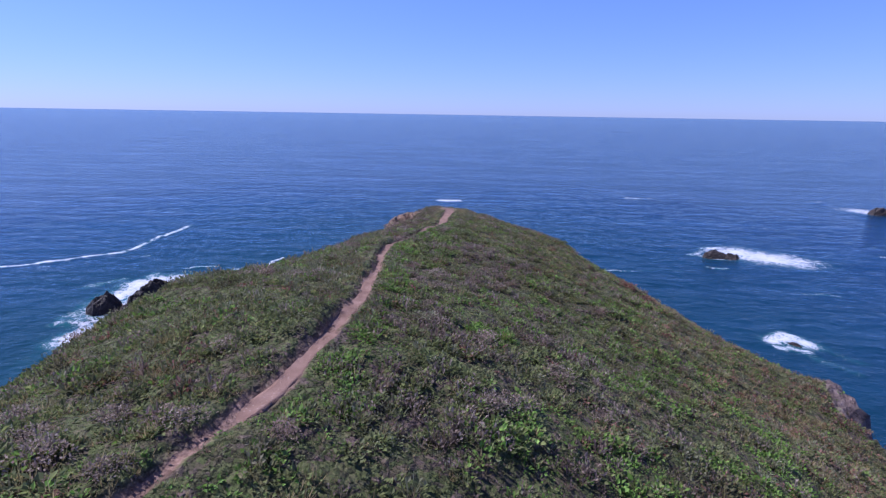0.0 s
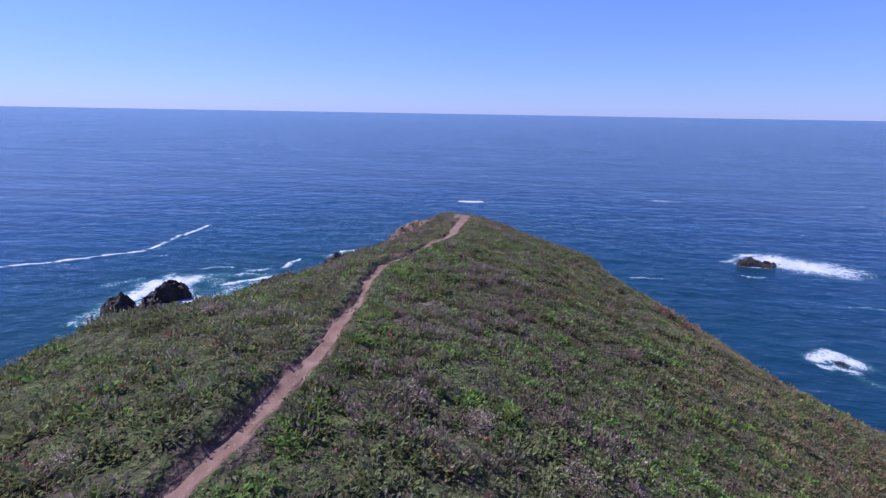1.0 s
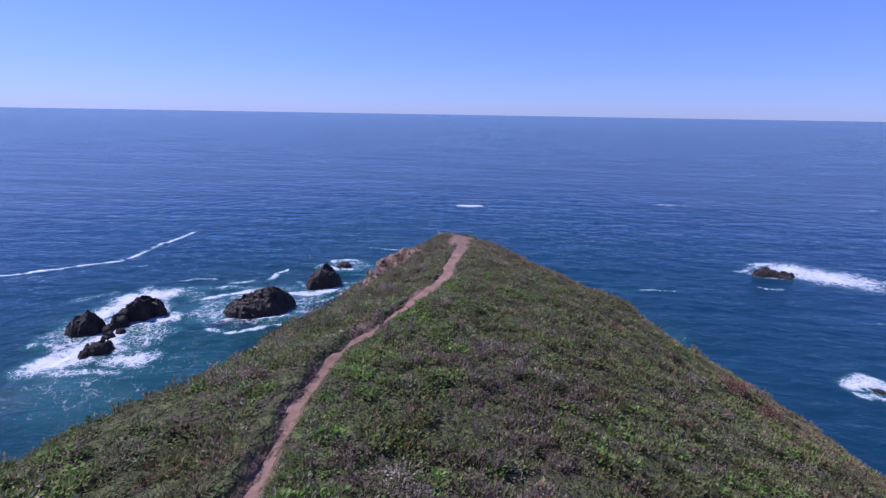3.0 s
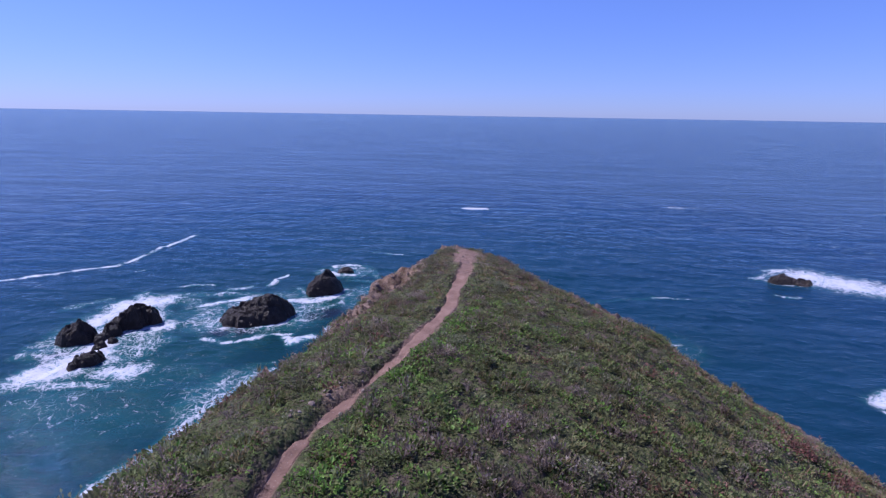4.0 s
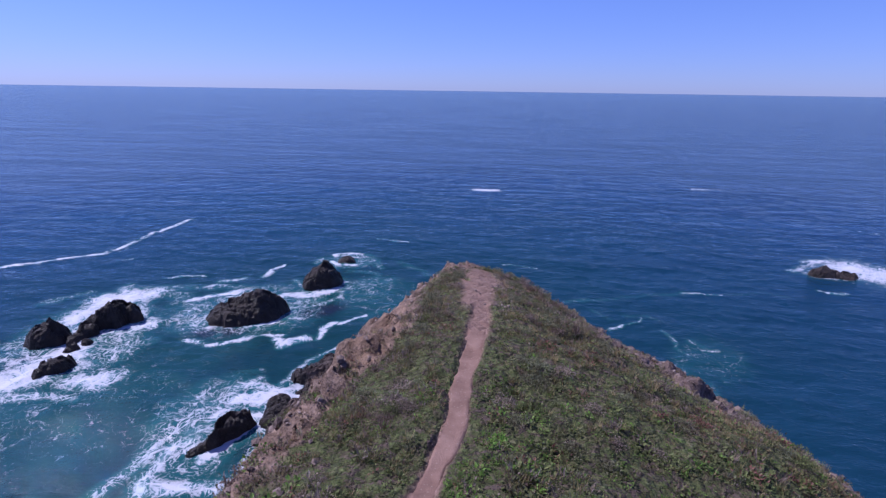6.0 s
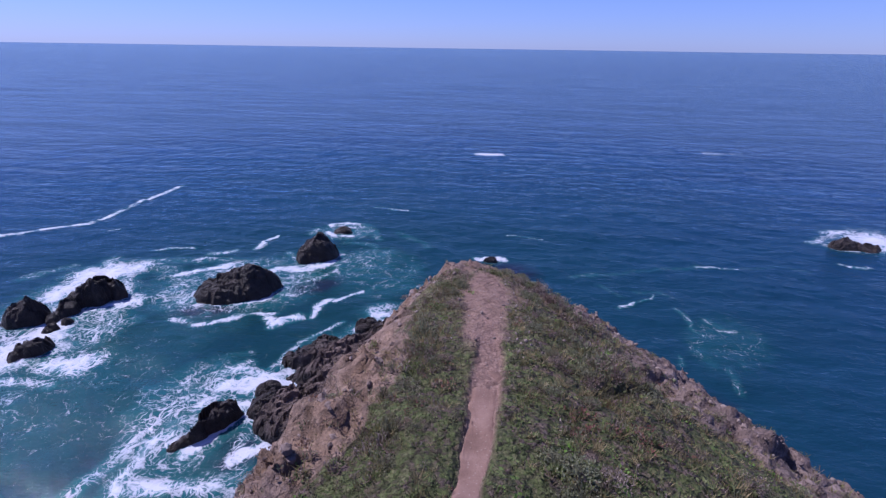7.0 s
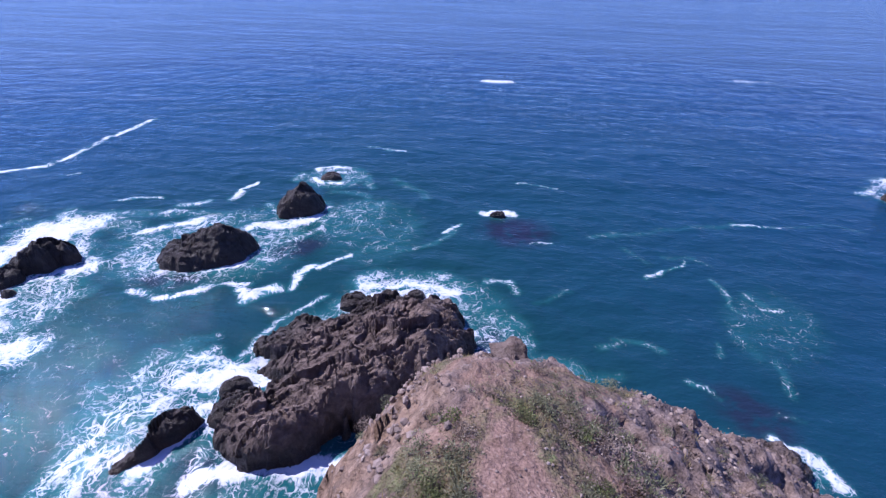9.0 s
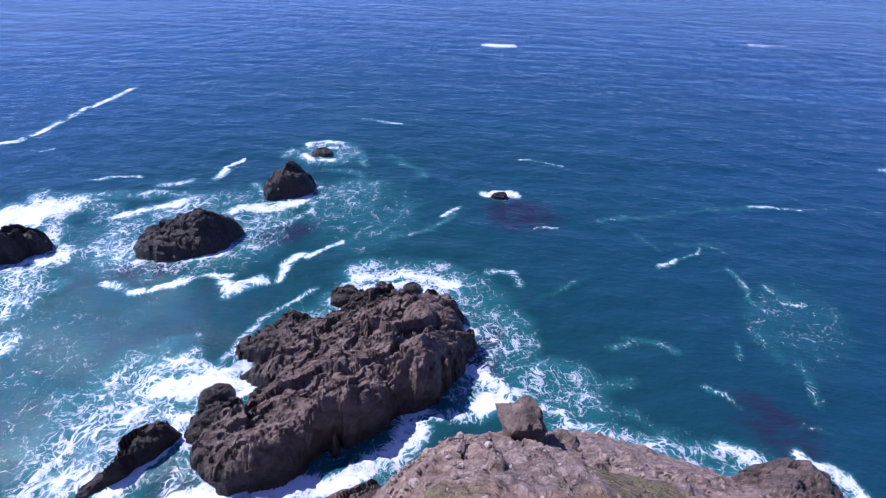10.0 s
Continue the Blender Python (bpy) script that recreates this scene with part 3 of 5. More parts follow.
def sea_rock(label, lumps, size, seed, rough=0.35, beds=30.0, dip=(0.0, 0.0), material=None, bed=0.5):
    """One rock standing in the sea, joined from a few lumps: x, y, half length, half width, turn, height."""
    x0 = min(l[0] - 1.5 * max(l[2], l[3]) for l in lumps)
    x1 = max(l[0] + 1.5 * max(l[2], l[3]) for l in lumps)
    y0 = min(l[1] - 1.5 * max(l[2], l[3]) for l in lumps)
    y1 = max(l[1] + 1.5 * max(l[2], l[3]) for l in lumps)
    X, Y = np.meshgrid(np.arange(x0, x1, size), np.arange(y0, y1, size))
    wx = X + 1.6 * rough * (fbm(X * 0.5, Y * 0.5, seed, 3) - 0.5) * 3
    wy = Y + 1.6 * rough * (fbm(X * 0.5 + 31, Y * 0.5, seed + 1, 3) - 0.5) * 3
    Z = np.full(X.shape, -2.5)
    for l in lumps:
        Z = np.logaddexp(Z * 2.2, dome(wx, wy, *l) * 2.2) / 2.2
        HALOS.append(l[:5])
    mx, my = np.mean([l[0] for l in lumps]), np.mean([l[1] for l in lumps])
    Z = np.where(Z > 0, Z * np.clip(1 + (X - mx) * dip[0] + (Y - my) * dip[1], 0.3, 2.0), Z)
    a = radians(beds)
    u, v = X * math.cos(a) + Y * math.sin(a), -X * math.sin(a) + Y * math.cos(a)
    v = v + 1.6 * (fbm(X * 0.22, Y * 0.22, seed + 8, 3) - 0.5)
    up = step(Z, -1.5, 1.0)
    bend = 0.6 * fbm(X * 0.4, Y * 0.4, seed + 9, 2)
    ledge = v * bed + 1.5 * bend + 0.05 * u
    ledge = np.floor(ledge) + 1 - ledge          # scarps look one way, the beds slope off the other
    ribs = ridged(u * 0.10, v * 0.30 + bend, seed + 15, 4) - 0.6
    grain = ridged(u * 0.45 + 3, v * 1.3 + bend, seed + 16, 4) - 0.6
    blocks = 1.7 * facets(u * 0.16 + bend, v * 0.34 + bend, seed + 20, 2.6)
    blocks = blocks + 0.8 * facets(u * 0.5 + bend, v * 1.0 - bend, seed + 30, 2.2) + 0.62 * facets(u * 1.4, v * 2.2 + bend, seed + 40, 2.0)
    Z = Z + up * rough * (1.25 * blocks + 1.0 * (ledge - 0.5) + 2.6 * ribs + 1.25 * grain + 0.9 * (fbm(X * 0.6, Y * 0.6, seed + 12, 5) - 0.5))
    crack = step(ridged(u * 0.07 + 7, v * 0.22 + 0.12 * u, seed + 5, 2), 0.88, 0.98)
    Z = Z - up * rough * 3.2 * crack
    DX = X + up * rough * 1.2 * (fbm(X * 0.8 + Z * 0.9, Y * 0.8, seed + 6, 3) - 0.5)
    DY = Y + up * rough * 1.2 * (fbm(X * 0.8, Y * 0.8 + Z * 0.9, seed + 7, 3) - 0.5)
    ob = new("sea_rock", grid_mesh("sea_rock", DX, DY, np.maximum(Z, -2.5), material or STACK, smooth=False))
    return tagged(ob, label, "rock", "sea rocks off the headland")


sea_rock("broad dark brown ledged rock platform washed by surf",
         [(-12.5, 80.8, 9.6, 7.0, 62, 4.2, 3.2), (-8.2, 83.8, 6.0, 5.2, 100, 3.6, 2.8), (-16.8, 72.6, 7.2, 4.4, 55, 3.6, 3.0),
          (-8.2, 78.2, 3.8, 3.2, 60, 4.4, 2.6), (-20.4, 80.5, 4.6, 4.2, 60, 2.8, 2.6), (-13.8, 71.8, 4.2, 1.8, 22, 3.8, 3.0)], 0.14, 101, 0.42, 33.0, (0.06, -0.05), SEA_ROCK, 0.22)
sea_rock("low finger of black wet rock beside white surf", [(-27.4, 68.2, 3.3, 1.0, 52, 1.6), (-28.9, 65.9, 2.1, 0.8, 48, 1.0)], 0.12, 131, 0.28)
sea_rock("dark rounded boulder at the edge of the rock platform", [(-23.0, 71.4, 2.3, 1.2, 48, 2.0)], 0.13, 141, 0.3)
sea_rock("small black boulder awash in foam", [(-24.2, 74.2, 1.5, 1.0, 30, 1.3)], 0.12, 151, 0.15)
sea_rock("dark rock knob at the platform's outer edge", [(-17.0, 88.4, 1.6, 1.2, 20, 1.5)], 0.12, 161, 0.2)
sea_rock("small dark rock in breaking white water", [(-9.8, 91.0, 1.1, 0.7, 10, 0.9), (-13.6, 91.2, 0.8, 0.55, 0, 0.6)], 0.12, 171, 0.15)
sea_rock("black sea stack with a sloping pointed top", [(-39.8, 95.9, 5.6, 3.7, 22, 2.5, 2.6), (-37.4, 96.8, 4.9, 3.4, 27, 4.4, 1.25)], 0.17, 181, 0.28)
sea_rock("black pointed sea stack ringed by foam", [(-32.0, 111.4, 3.7, 2.8, 28, 2.8, 2.2), (-31.4, 111.2, 2.8, 2.4, 20, 4.3, 1.4)], 0.17, 191, 0.26)
sea_rock("low rock showing through a ring of foam", [(-31.4, 124.4, 1.9, 1.3, 20, 0.9)], 0.2, 201, 0.15)
sea_rock("smooth dark humped rock standing in surf", [(-63.4, 84.0, 3.1, 2.0, 20, 2.7, 2.0), (-62.8, 84.4, 1.8, 1.3, 20, 3.5, 1.4)], 0.18, 211, 0.34)
sea_rock("jagged black rock with broken top in surf", [(-57.6, 91.2, 2.9, 2.2, 50, 3.4, 2.0), (-59.2, 89.6, 2.0, 1.6, 50, 2.6, 2.4), (-60.0, 88.0, 1.6, 0.9, 50, 1.4, 2.0)], 0.17, 221, 0.46)
sea_rock("low black rock awash between two larger rocks", [(-59.6, 85.9, 2.0, 1.0, 60, 1.4), (-58.0, 83.2, 2.0, 0.8, 70, 1.0)], 0.16, 231, 0.3)
sea_rock("low jagged black rock in white surf", [(-55.9, 77.8, 2.1, 1.0, 65, 1.6), (-56.6, 75.8, 1.2, 0.7, 40, 0.9)], 0.14, 241, 0.32)
sea_rock("long low brown rock with surf streaming past", [(68.2, 131.2, 3.0, 1.6, -8, 1.3, 2.2), (71.8, 130.5, 2.8, 1.3, -12, 0.9, 2.2)], 0.2, 251, 0.2)
sea_rock("reddish rock awash in white foam", [(55.9, 78.2, 1.0, 0.6, -30, 0.45)], 0.15, 261, 0.16)
sea_rock("far dark rock in white surf", [(164, 199, 4.2, 2.2, 0, 2.6), (170, 198, 3.2, 1.8, 0, 1.8)], 0.4, 271, 0.3)
sea_rock("tiny black rock tip with a crest of foam", [(-0.9, 114.2, 1.1, 0.7, 0, 0.8)], 0.15, 281, 0.12)
sea_rock("low brown rock at the cliff foot", [(22.0, 71.6, 3.4, 2.2, -10, 2.6), (19.0, 70.0, 2.8, 2.4, 0, 3.2)], 0.18, 291, 0.28, material=SEA_ROCK)
sea_rock("brown rock at the cliff foot beside the surge channel", [(-9.2, 65.8, 2.7, 2.0, 20, 2.8)], 0.16, 301, 0.26, material=SEA_ROCK)

# ---- sea ----
sx = graded(-9000, -72, 50, 9000, 0.4, 1.045)
sy = graded(-900, 52, 132, 5600, 0.4, 1.045)
SX, SY = np.meshgrid(sx, sy)
FOAM = np.zeros(SX.shape)
# the foam's outlines wander
FX = SX + 2.0 * (fbm(SX * 0.16, SY * 0.16, 461, 4) - 0.5) + 1.0 * (fbm(SX * 0.6, SY * 0.6, 462, 3) - 0.5)
FY = SY + 2.6 * (fbm(SX * 0.16 + 50, SY * 0.16, 463, 4) - 0.5) + 1.2 * (fbm(SX * 0.6, SY * 0.6 + 50, 464, 3) - 0.5)


def foam_line(points, width, thick):
    """A band of foam along a line in plan."""
    near = np.full(SX.shape, 1e9)
    for (ax, ay), (bx, by) in zip(points, points[1:]):
        s = np.clip(((FX - ax) * (bx - ax) + (FY - ay) * (by - ay)) / ((bx - ax) ** 2 + (by - ay) ** 2), 0, 1)
        near = np.minimum(near, np.hypot(FX - ax - s * (bx - ax), FY - ay - s * (by - ay)))
    ends = 0.66 + 0.62 * fbm(SX * 0.22, SY * 0.22, 481, 3)
    np.maximum(FOAM, thick * ends * np.exp(-(near / (0.1 + 0.65 * width + 0.1 * width * width)) ** 2), out=FOAM)


foam_line([(-28.7, 78.1), (-32.4, 72.3), (-33.9, 66.9), (-34.6, 61.4), (-35.7, 56.6), (-36.7, 52.0)], 1.5, 0.74)
foam_line([(-31.2, 60.2), (-26.2, 60.8), (-23.0, 60.6)], 1.8, 1)
foam_line([(-32.1, 65.4), (-31.2, 60.2), (-32.0, 54.0)], 1.6, 0.85)
foam_line([(-27.3, 75.4), (-21.6, 76.3)], 1.2, 1.3)
foam_line([(-17.0, 92.6), (-11.5, 94.0), (-5.5, 92.2)], 1.6, 1.2)
foam_line([(-22.0, 64.6), (-16.5, 66.6), (-11.5, 68.2), (-7.0, 71.6)], 1.5, 1.5)
foam_line([(-112.0, 102.0), (-101.3, 109.1), (-94.2, 114.7), (-86.1, 121.5), (-84.8, 127.2)], 0.9, 1.3)
foam_line([(-84.8, 127.2), (-85.4, 136.5), (-84.8, 152.3)], 0.9, 1.15)
foam_line([(2.1, 128.2), (8.9, 126.8)], 0.4, 0.85)
foam_line([(-29.3, 142.3), (-20.6, 140.0)], 0.5, 0.95)
foam_line([(-7.8, 210.0), (-0.3, 210.7)], 2.4, 1.6)
foam_line([(-12.0, 224.0), (-5.0, 226.0)], 1, 0.5)
foam_line([(75.9, 227.6), (86.4, 228.1)], 2.4, 0.8)
foam_line([(77.6, 221.6), (92.0, 215.0)], 2, 0.5)
foam_line([(98.0, 172.0), (112.0, 158.0), (121.0, 146.0)], 1.2, 0.62)
foam_line([(52.7, 80.0), (56.9, 83.2), (58.2, 81.1)], 1.3, 1.1)
foam_line([(53.2, 79.5), (57.1, 80.8), (58.4, 78.6)], 2, 1.2)
foam_line([(52.4, 77.2), (56.7, 76.2)], 1, 0.9)
foam_line([(55.5, 75.8), (59.8, 69.8)], 1.6, 0.45)
foam_line([(59.2, 80.1), (62.7, 73.3)], 1.6, 0.42)
foam_line([(63.7, 132.8), (72.1, 140.6)], 2, 0.8)
foam_line([(68.7, 139.3), (75.8, 142.3)], 1.8, 0.95)
foam_line([(77.7, 135.7), (82.8, 131.0), (86.5, 129.0)], 6, 1.25)
foam_line([(62.2, 121.1), (66.5, 120.1)], 0.8, 0.85)
foam_line([(162.0, 206.8), (169.7, 203.0)], 6, 1.2)
foam_line([(154.9, 228.6), (160.0, 227.8)], 2, 0.9)
foam_line([(111.6, 137.3), (115.0, 134.3)], 1.5, 0.8)
foam_line([(73.1, 104.1), (79.9, 102.9)], 0.8, 0.6)
foam_line([(-65.8, 90.6), (-66.5, 97.7), (-63.3, 102.3)], 2.97, 1.24)
foam_line([(-66.7, 103.9), (-59.2, 98.8), (-53.6, 90.1)], 2.43, 0.81)
foam_line([(-58.2, 81.7), (-57.7, 75.3), (-60.3, 72.2)], 3.51, 1.24)
foam_line([(-61.6, 87.9), (-58.5, 80.0)], 2.16, 1.51)
foam_line([(-51.1, 74.8), (-48.5, 75.1), (-48.1, 76.6)], 2.7, 1.08)
foam_line([(-57.5, 71.0), (-49.3, 71.3)], 1.62, 0.918)
foam_line([(-54.1, 85.0), (-54.0, 89.6)], 1.89, 0.864)
foam_line([(-46.4, 73.3), (-43.6, 78.4)], 1.6, 0.42)
foam_line([(-68.7, 80.3), (-67.8, 84.1)], 1.89, 0.54)
foam_line([(-60.1, 104.2), (-49.8, 100.1), (-43.7, 93.2)], 2.7, 0.54)
foam_line([(-52.9, 91.9), (-53.5, 100.9)], 2.16, 0.454)
foam_line([(-51.8, 109.8), (-48.3, 112.3)], 1, 0.75)
foam_line([(-67.9, 77.9), (-63.3, 78.5)], 1.89, 0.648)
foam_line([(-75.3, 96.5), (-72.5, 101.0)], 1.89, 0.54)
foam_line([(-67.8, 98.5), (-62.8, 98.6), (-60.9, 102.1)], 3.24, 1.24)
foam_line([(-63.9, 103.9), (-56.6, 105.9), (-46.9, 108.6)], 2.03, 0.54)
foam_line([(-59.3, 94.5), (-56.8, 96.2)], 2.43, 0.702)
foam_line([(-57.4, 87.4), (-55.3, 89.9), (-52.5, 91.7)], 2.43, 0.972)
foam_line([(-54.8, 84.7), (-49.5, 86.5)], 2.16, 0.594)
foam_line([(-79.4, 117.7), (-77.4, 119.7)], 0.4, 0.6)
foam_line([(-63.8, 110.0), (-60.7, 110.9), (-56.3, 112.0)], 0.4, 1)
foam_line([(-45.2, 114.2), (-44.4, 116.3)], 1, 1.25)
foam_line([(-44.9, 117.3), (-43.4, 121.0)], 0.6, 1.1)
foam_line([(-51.6, 100.6), (-49.5, 103.0), (-45.8, 106.0)], 1.76, 1.24)
foam_line([(-53.3, 107.5), (-48.7, 108.7)], 1, 0.8)
foam_line([(-43.0, 104.8), (-37.5, 107.3)], 1.2, 0.6)
foam_line([(-37.2, 104.8), (-32.9, 106.4), (-28.7, 109.0)], 1.5, 1.4)
foam_line([(-35.4, 109.4), (-38.1, 112.8)], 1.2, 0.75)
foam_line([(-29.0, 109.3), (-28.1, 113.2)], 0.9, 0.8)
foam_line([(-27.2, 109.6), (-26.6, 106.4), (-29.8, 102.9)], 1, 0.7)
foam_line([(-30.4, 100.8), (-32.8, 95.8)], 0.8, 0.7)
foam_line([(-48.2, 98.9), (-48.5, 94.8), (-46.8, 91.2)], 2.16, 0.626)
foam_line([(-45.2, 95.3), (-43.0, 90.8), (-39.6, 88.1)], 1.5, 0.6)
foam_line([(-42.2, 92.1), (-38.9, 91.3)], 0.8, 1.15)
foam_line([(-37.2, 92.2), (-34.9, 94.3), (-34.1, 95.7)], 0.6, 1.05)
foam_line([(-43.9, 86.7), (-41.5, 86.3)], 0.8, 1.1)
foam_line([(-40.3, 85.4), (-36.4, 87.0), (-35.0, 89.2), (-31.0, 90.7)], 0.75, 1.15)
foam_line([(-31.5, 89.3), (-30.0, 87.6), (-29.1, 89.4), (-27.4, 90.6)], 1.1, 1.45)
foam_line([(-25.8, 91.2), (-25.7, 94.3), (-24.9, 96.1)], 0.8, 1.25)
foam_line([(-23.8, 95.9), (-22.3, 97.9), (-20.6, 99.7)], 0.5, 1)
foam_line([(-34.3, 124.6), (-31.9, 122.2), (-28.7, 122.7)], 0.9, 1.3)
foam_line([(-34.9, 127.9), (-32.7, 129.6), (-29.7, 129.1)], 0.8, 1.2)
foam_line([(-36.9, 126.1), (-37.2, 122.7)], 1.3, 0.6)
foam_line([(-29.5, 127.8), (-25.4, 125.6), (-23.8, 121.7)], 1.4, 0.62)
foam_line([(-29.6, 118.7), (-23.3, 118.5), (-22.3, 115.8)], 1.2, 0.5)
foam_line([(-27.1, 109.3), (-20.7, 110.0), (-15.2, 107.5)], 1.2, 0.42)
foam_line([(-19.9, 125.5), (-14.4, 122.0), (-13.1, 119.3)], 1.4, 0.42)
foam_line([(-19.6, 100.2), (-14.4, 103.8), (-13.8, 108.7)], 1.6, 0.45)
foam_line([(-13.9, 101.1), (-8.5, 104.7), (-6.9, 108.8)], 1, 0.5)
foam_line([(-8.3, 107.4), (-6.3, 110.4)], 0.5, 0.95)
foam_line([(-17.4, 90.5), (-14.8, 91.1), (-11.2, 91.7)], 1.1, 1.45)
foam_line([(-17.7, 93.3), (-15.4, 94.9), (-10.5, 94.5), (-8.1, 92.7)], 1.7, 0.75)
foam_line([(-9.3, 91.4), (-5.9, 89.9), (-4.6, 86.4)], 1, 1.25)
foam_line([(-6.2, 92.0), (-2.2, 89.6), (-0.2, 87.9)], 1.6, 0.68)
foam_line([(-1.3, 95.2), (1.6, 95.4), (2.2, 94.0)], 0.9, 0.6)
foam_line([(-3.6, 85.9), (-0.8, 85.3), (-0.5, 83.0)], 1.6, 0.72)
foam_line([(-3.7, 81.2), (-1.6, 80.8), (0.0, 78.9)], 1.6, 1.05)
foam_line([(-0.3, 89.4), (1.8, 88.8)], 1.4, 0.45)
foam_line([(1.1, 78.8), (4.1, 81.6), (6.8, 81.2), (7.6, 79.3)], 2, 0.62)
foam_line([(1.3, 77.9), (4.1, 79.6)], 2.2, 0.6)
foam_line([(-2.2, 76.1), (-0.3, 77.6)], 1.2, 1.45)
foam_line([(-5.5, 74.2), (-2.2, 75.3)], 1.2, 0.8)
foam_line([(-7.3, 74.1), (-6.1, 75.6)], 1.2, 1.35)
foam_line([(-8.0, 70.3), (-6.8, 72.8)], 1.5, 1.5)
foam_line([(-11.2, 67.3), (-7.8, 69.6)], 1.1, 0.85)
foam_line([(-20.5, 65.9), (-18.3, 66.8), (-15.4, 67.7)], 1.1, 1.35)
foam_line([(-14.7, 67.4), (-11.1, 68.4)], 1.2, 0.95)
foam_line([(-20.4, 89.5), (-24.2, 85.9), (-25.3, 81.8), (-25.2, 78.2)], 0.7, 0.72)
foam_line([(-29.1, 73.7), (-26.9, 74.0), (-24.5, 76.4)], 2, 1.25)
foam_line([(-31.7, 75.9), (-28.6, 76.9), (-24.8, 77.2)], 1.5, 0.9)
foam_line([(-26.9, 71.4), (-23.3, 72.0)], 1, 1.1)
foam_line([(-30.2, 69.8), (-28.4, 73.8)], 1.8, 0.8)
foam_line([(-31.6, 67.8), (-30.6, 71.0)], 1.8, 0.62)
foam_line([(-33.4, 64.7), (-30.6, 66.9)], 2, 0.68)
foam_line([(-25.7, 70.5), (-25.5, 68.3), (-26.8, 66.2), (-27.6, 64.7)], 1, 1.65)
foam_line([(-23.0, 69.0), (-23.0, 65.3)], 1.2, 0.8)
foam_line([(-22.6, 74.5), (-20.7, 75.8)], 0.8, 1.4)
foam_line([(-37.9, 72.4), (-32.8, 75.6)], 1.8, 0.45)
foam_line([(-35.7, 76.6), (-30.0, 80.4)], 1.6, 0.4)
foam_line([(-36.3, 69.2), (-34.4, 71.2)], 2, 0.42)
foam_line([(-47.2, 76.5), (-43.0, 75.7)], 2, 0.4)
foam_line([(-28.6, 65.5), (-27.9, 68.4)], 2, 0.7)
foam_line([(-37.4, 67.1), (-34.7, 68.4)], 2.2, 0.42)
foam_line([(5.9, 76.1), (8.5, 74.8), (10.3, 74.1)], 1.1, 0.85)
foam_line([(4.1, 77.0), (6.3, 76.1)], 1, 0.8)
foam_line([(7.0, 78.5), (8.9, 77.6)], 1.6, 0.5)
foam_line([(17.9, 75.0), (20.8, 74.4)], 1, 0.95)
foam_line([(13.7, 74.0), (17.4, 74.5)], 1.2, 0.7)
foam_line([(24.6, 75.4), (26.6, 74.3), (26.9, 72.5)], 1.1, 0.8)
foam_line([(11.6, 76.9), (13.9, 74.6)], 1.5, 0.42)
foam_line([(18.4, 80.6), (20.0, 79.3)], 0.35, 0.85)
foam_line([(13.0, 109.4), (24.6, 113.7), (35.8, 117.0)], 1, 0.42)
foam_line([(34.9, 116.7), (38.5, 117.0), (42.2, 117.0)], 0.45, 0.902)
foam_line([(42.3, 117.4), (50.1, 119.2), (54.4, 117.6)], 0.6, 0.42)
foam_line([(18.5, 100.2), (20.8, 101.8)], 0.6, 0.902)
foam_line([(21.8, 102.1), (24.6, 105.0)], 0.4, 0.779)
foam_line([(16.7, 107.2), (19.2, 103.5)], 0.8, 0.4)
foam_line([(22.3, 106.1), (26.9, 106.0), (28.4, 104.2)], 0.7, 0.45)
foam_line([(27.1, 100.3), (27.8, 98.4), (28.1, 94.0), (28.9, 92.3)], 0.6, 0.55)
foam_line([(30.4, 97.3), (32.8, 94.1)], 1.3, 0.46)
foam_line([(31.5, 94.5), (33.4, 94.3)], 0.8, 0.656)
foam_line([(26.3, 88.7), (27.2, 85.6)], 1.6, 0.46)
foam_line([(32.8, 92.7), (30.9, 86.1)], 1.6, 0.36)
foam_line([(28.9, 85.0), (28.6, 82.4), (28.1, 80.3)], 0.8, 0.5)
foam_line([(23.7, 87.4), (23.2, 85.3)], 0.7, 0.5)
foam_line([(11.4, 85.1), (12.8, 85.9)], 0.8, 0.5)
foam_line([(12.9, 86.9), (16.1, 86.6), (16.9, 85.2)], 0.8, 0.46)
foam_line([(3.6, 105.4), (7.0, 105.9)], 0.3, 0.8)
foam_line([(4.5, 92.3), (8.6, 95.0)], 0.8, 0.38)
foam_line([(-3.3, 114.8), (-1.1, 115.1), (1.6, 115.2)], 0.9, 1.6)
foam_line([(8.6, 79.6), (12.4, 81.4)], 1.2, 0.38)
foam_line([(24.5, 75.7), (27.4, 73.4), (27.9, 71.0)], 1, 1.2)
foam_line([(19.7, 80.4), (20.7, 79.0)], 0.4, 0.8)
foam_line([(25.7, 78.4), (27.9, 77.6)], 0.4, 0.6)
for x, y, length, width, turn in HALOS:
    a = radians(turn)
    u = ((SX - x) * math.cos(a) + (SY - y) * math.sin(a)) / length
    v = (-(SX - x) * math.sin(a) + (SY - y) * math.cos(a)) / width
    away = (np.hypot(u, v) - 1) * min(length, width)
    spread = 0.8 + 0.30 * min(length, width)
    patchy = 0.15 + 0.95 * fbm(SX * 0.16, SY * 0.16, 401, 2)
    np.maximum(FOAM, patchy * np.exp(-np.maximum(away, 0) / spread), out=FOAM)
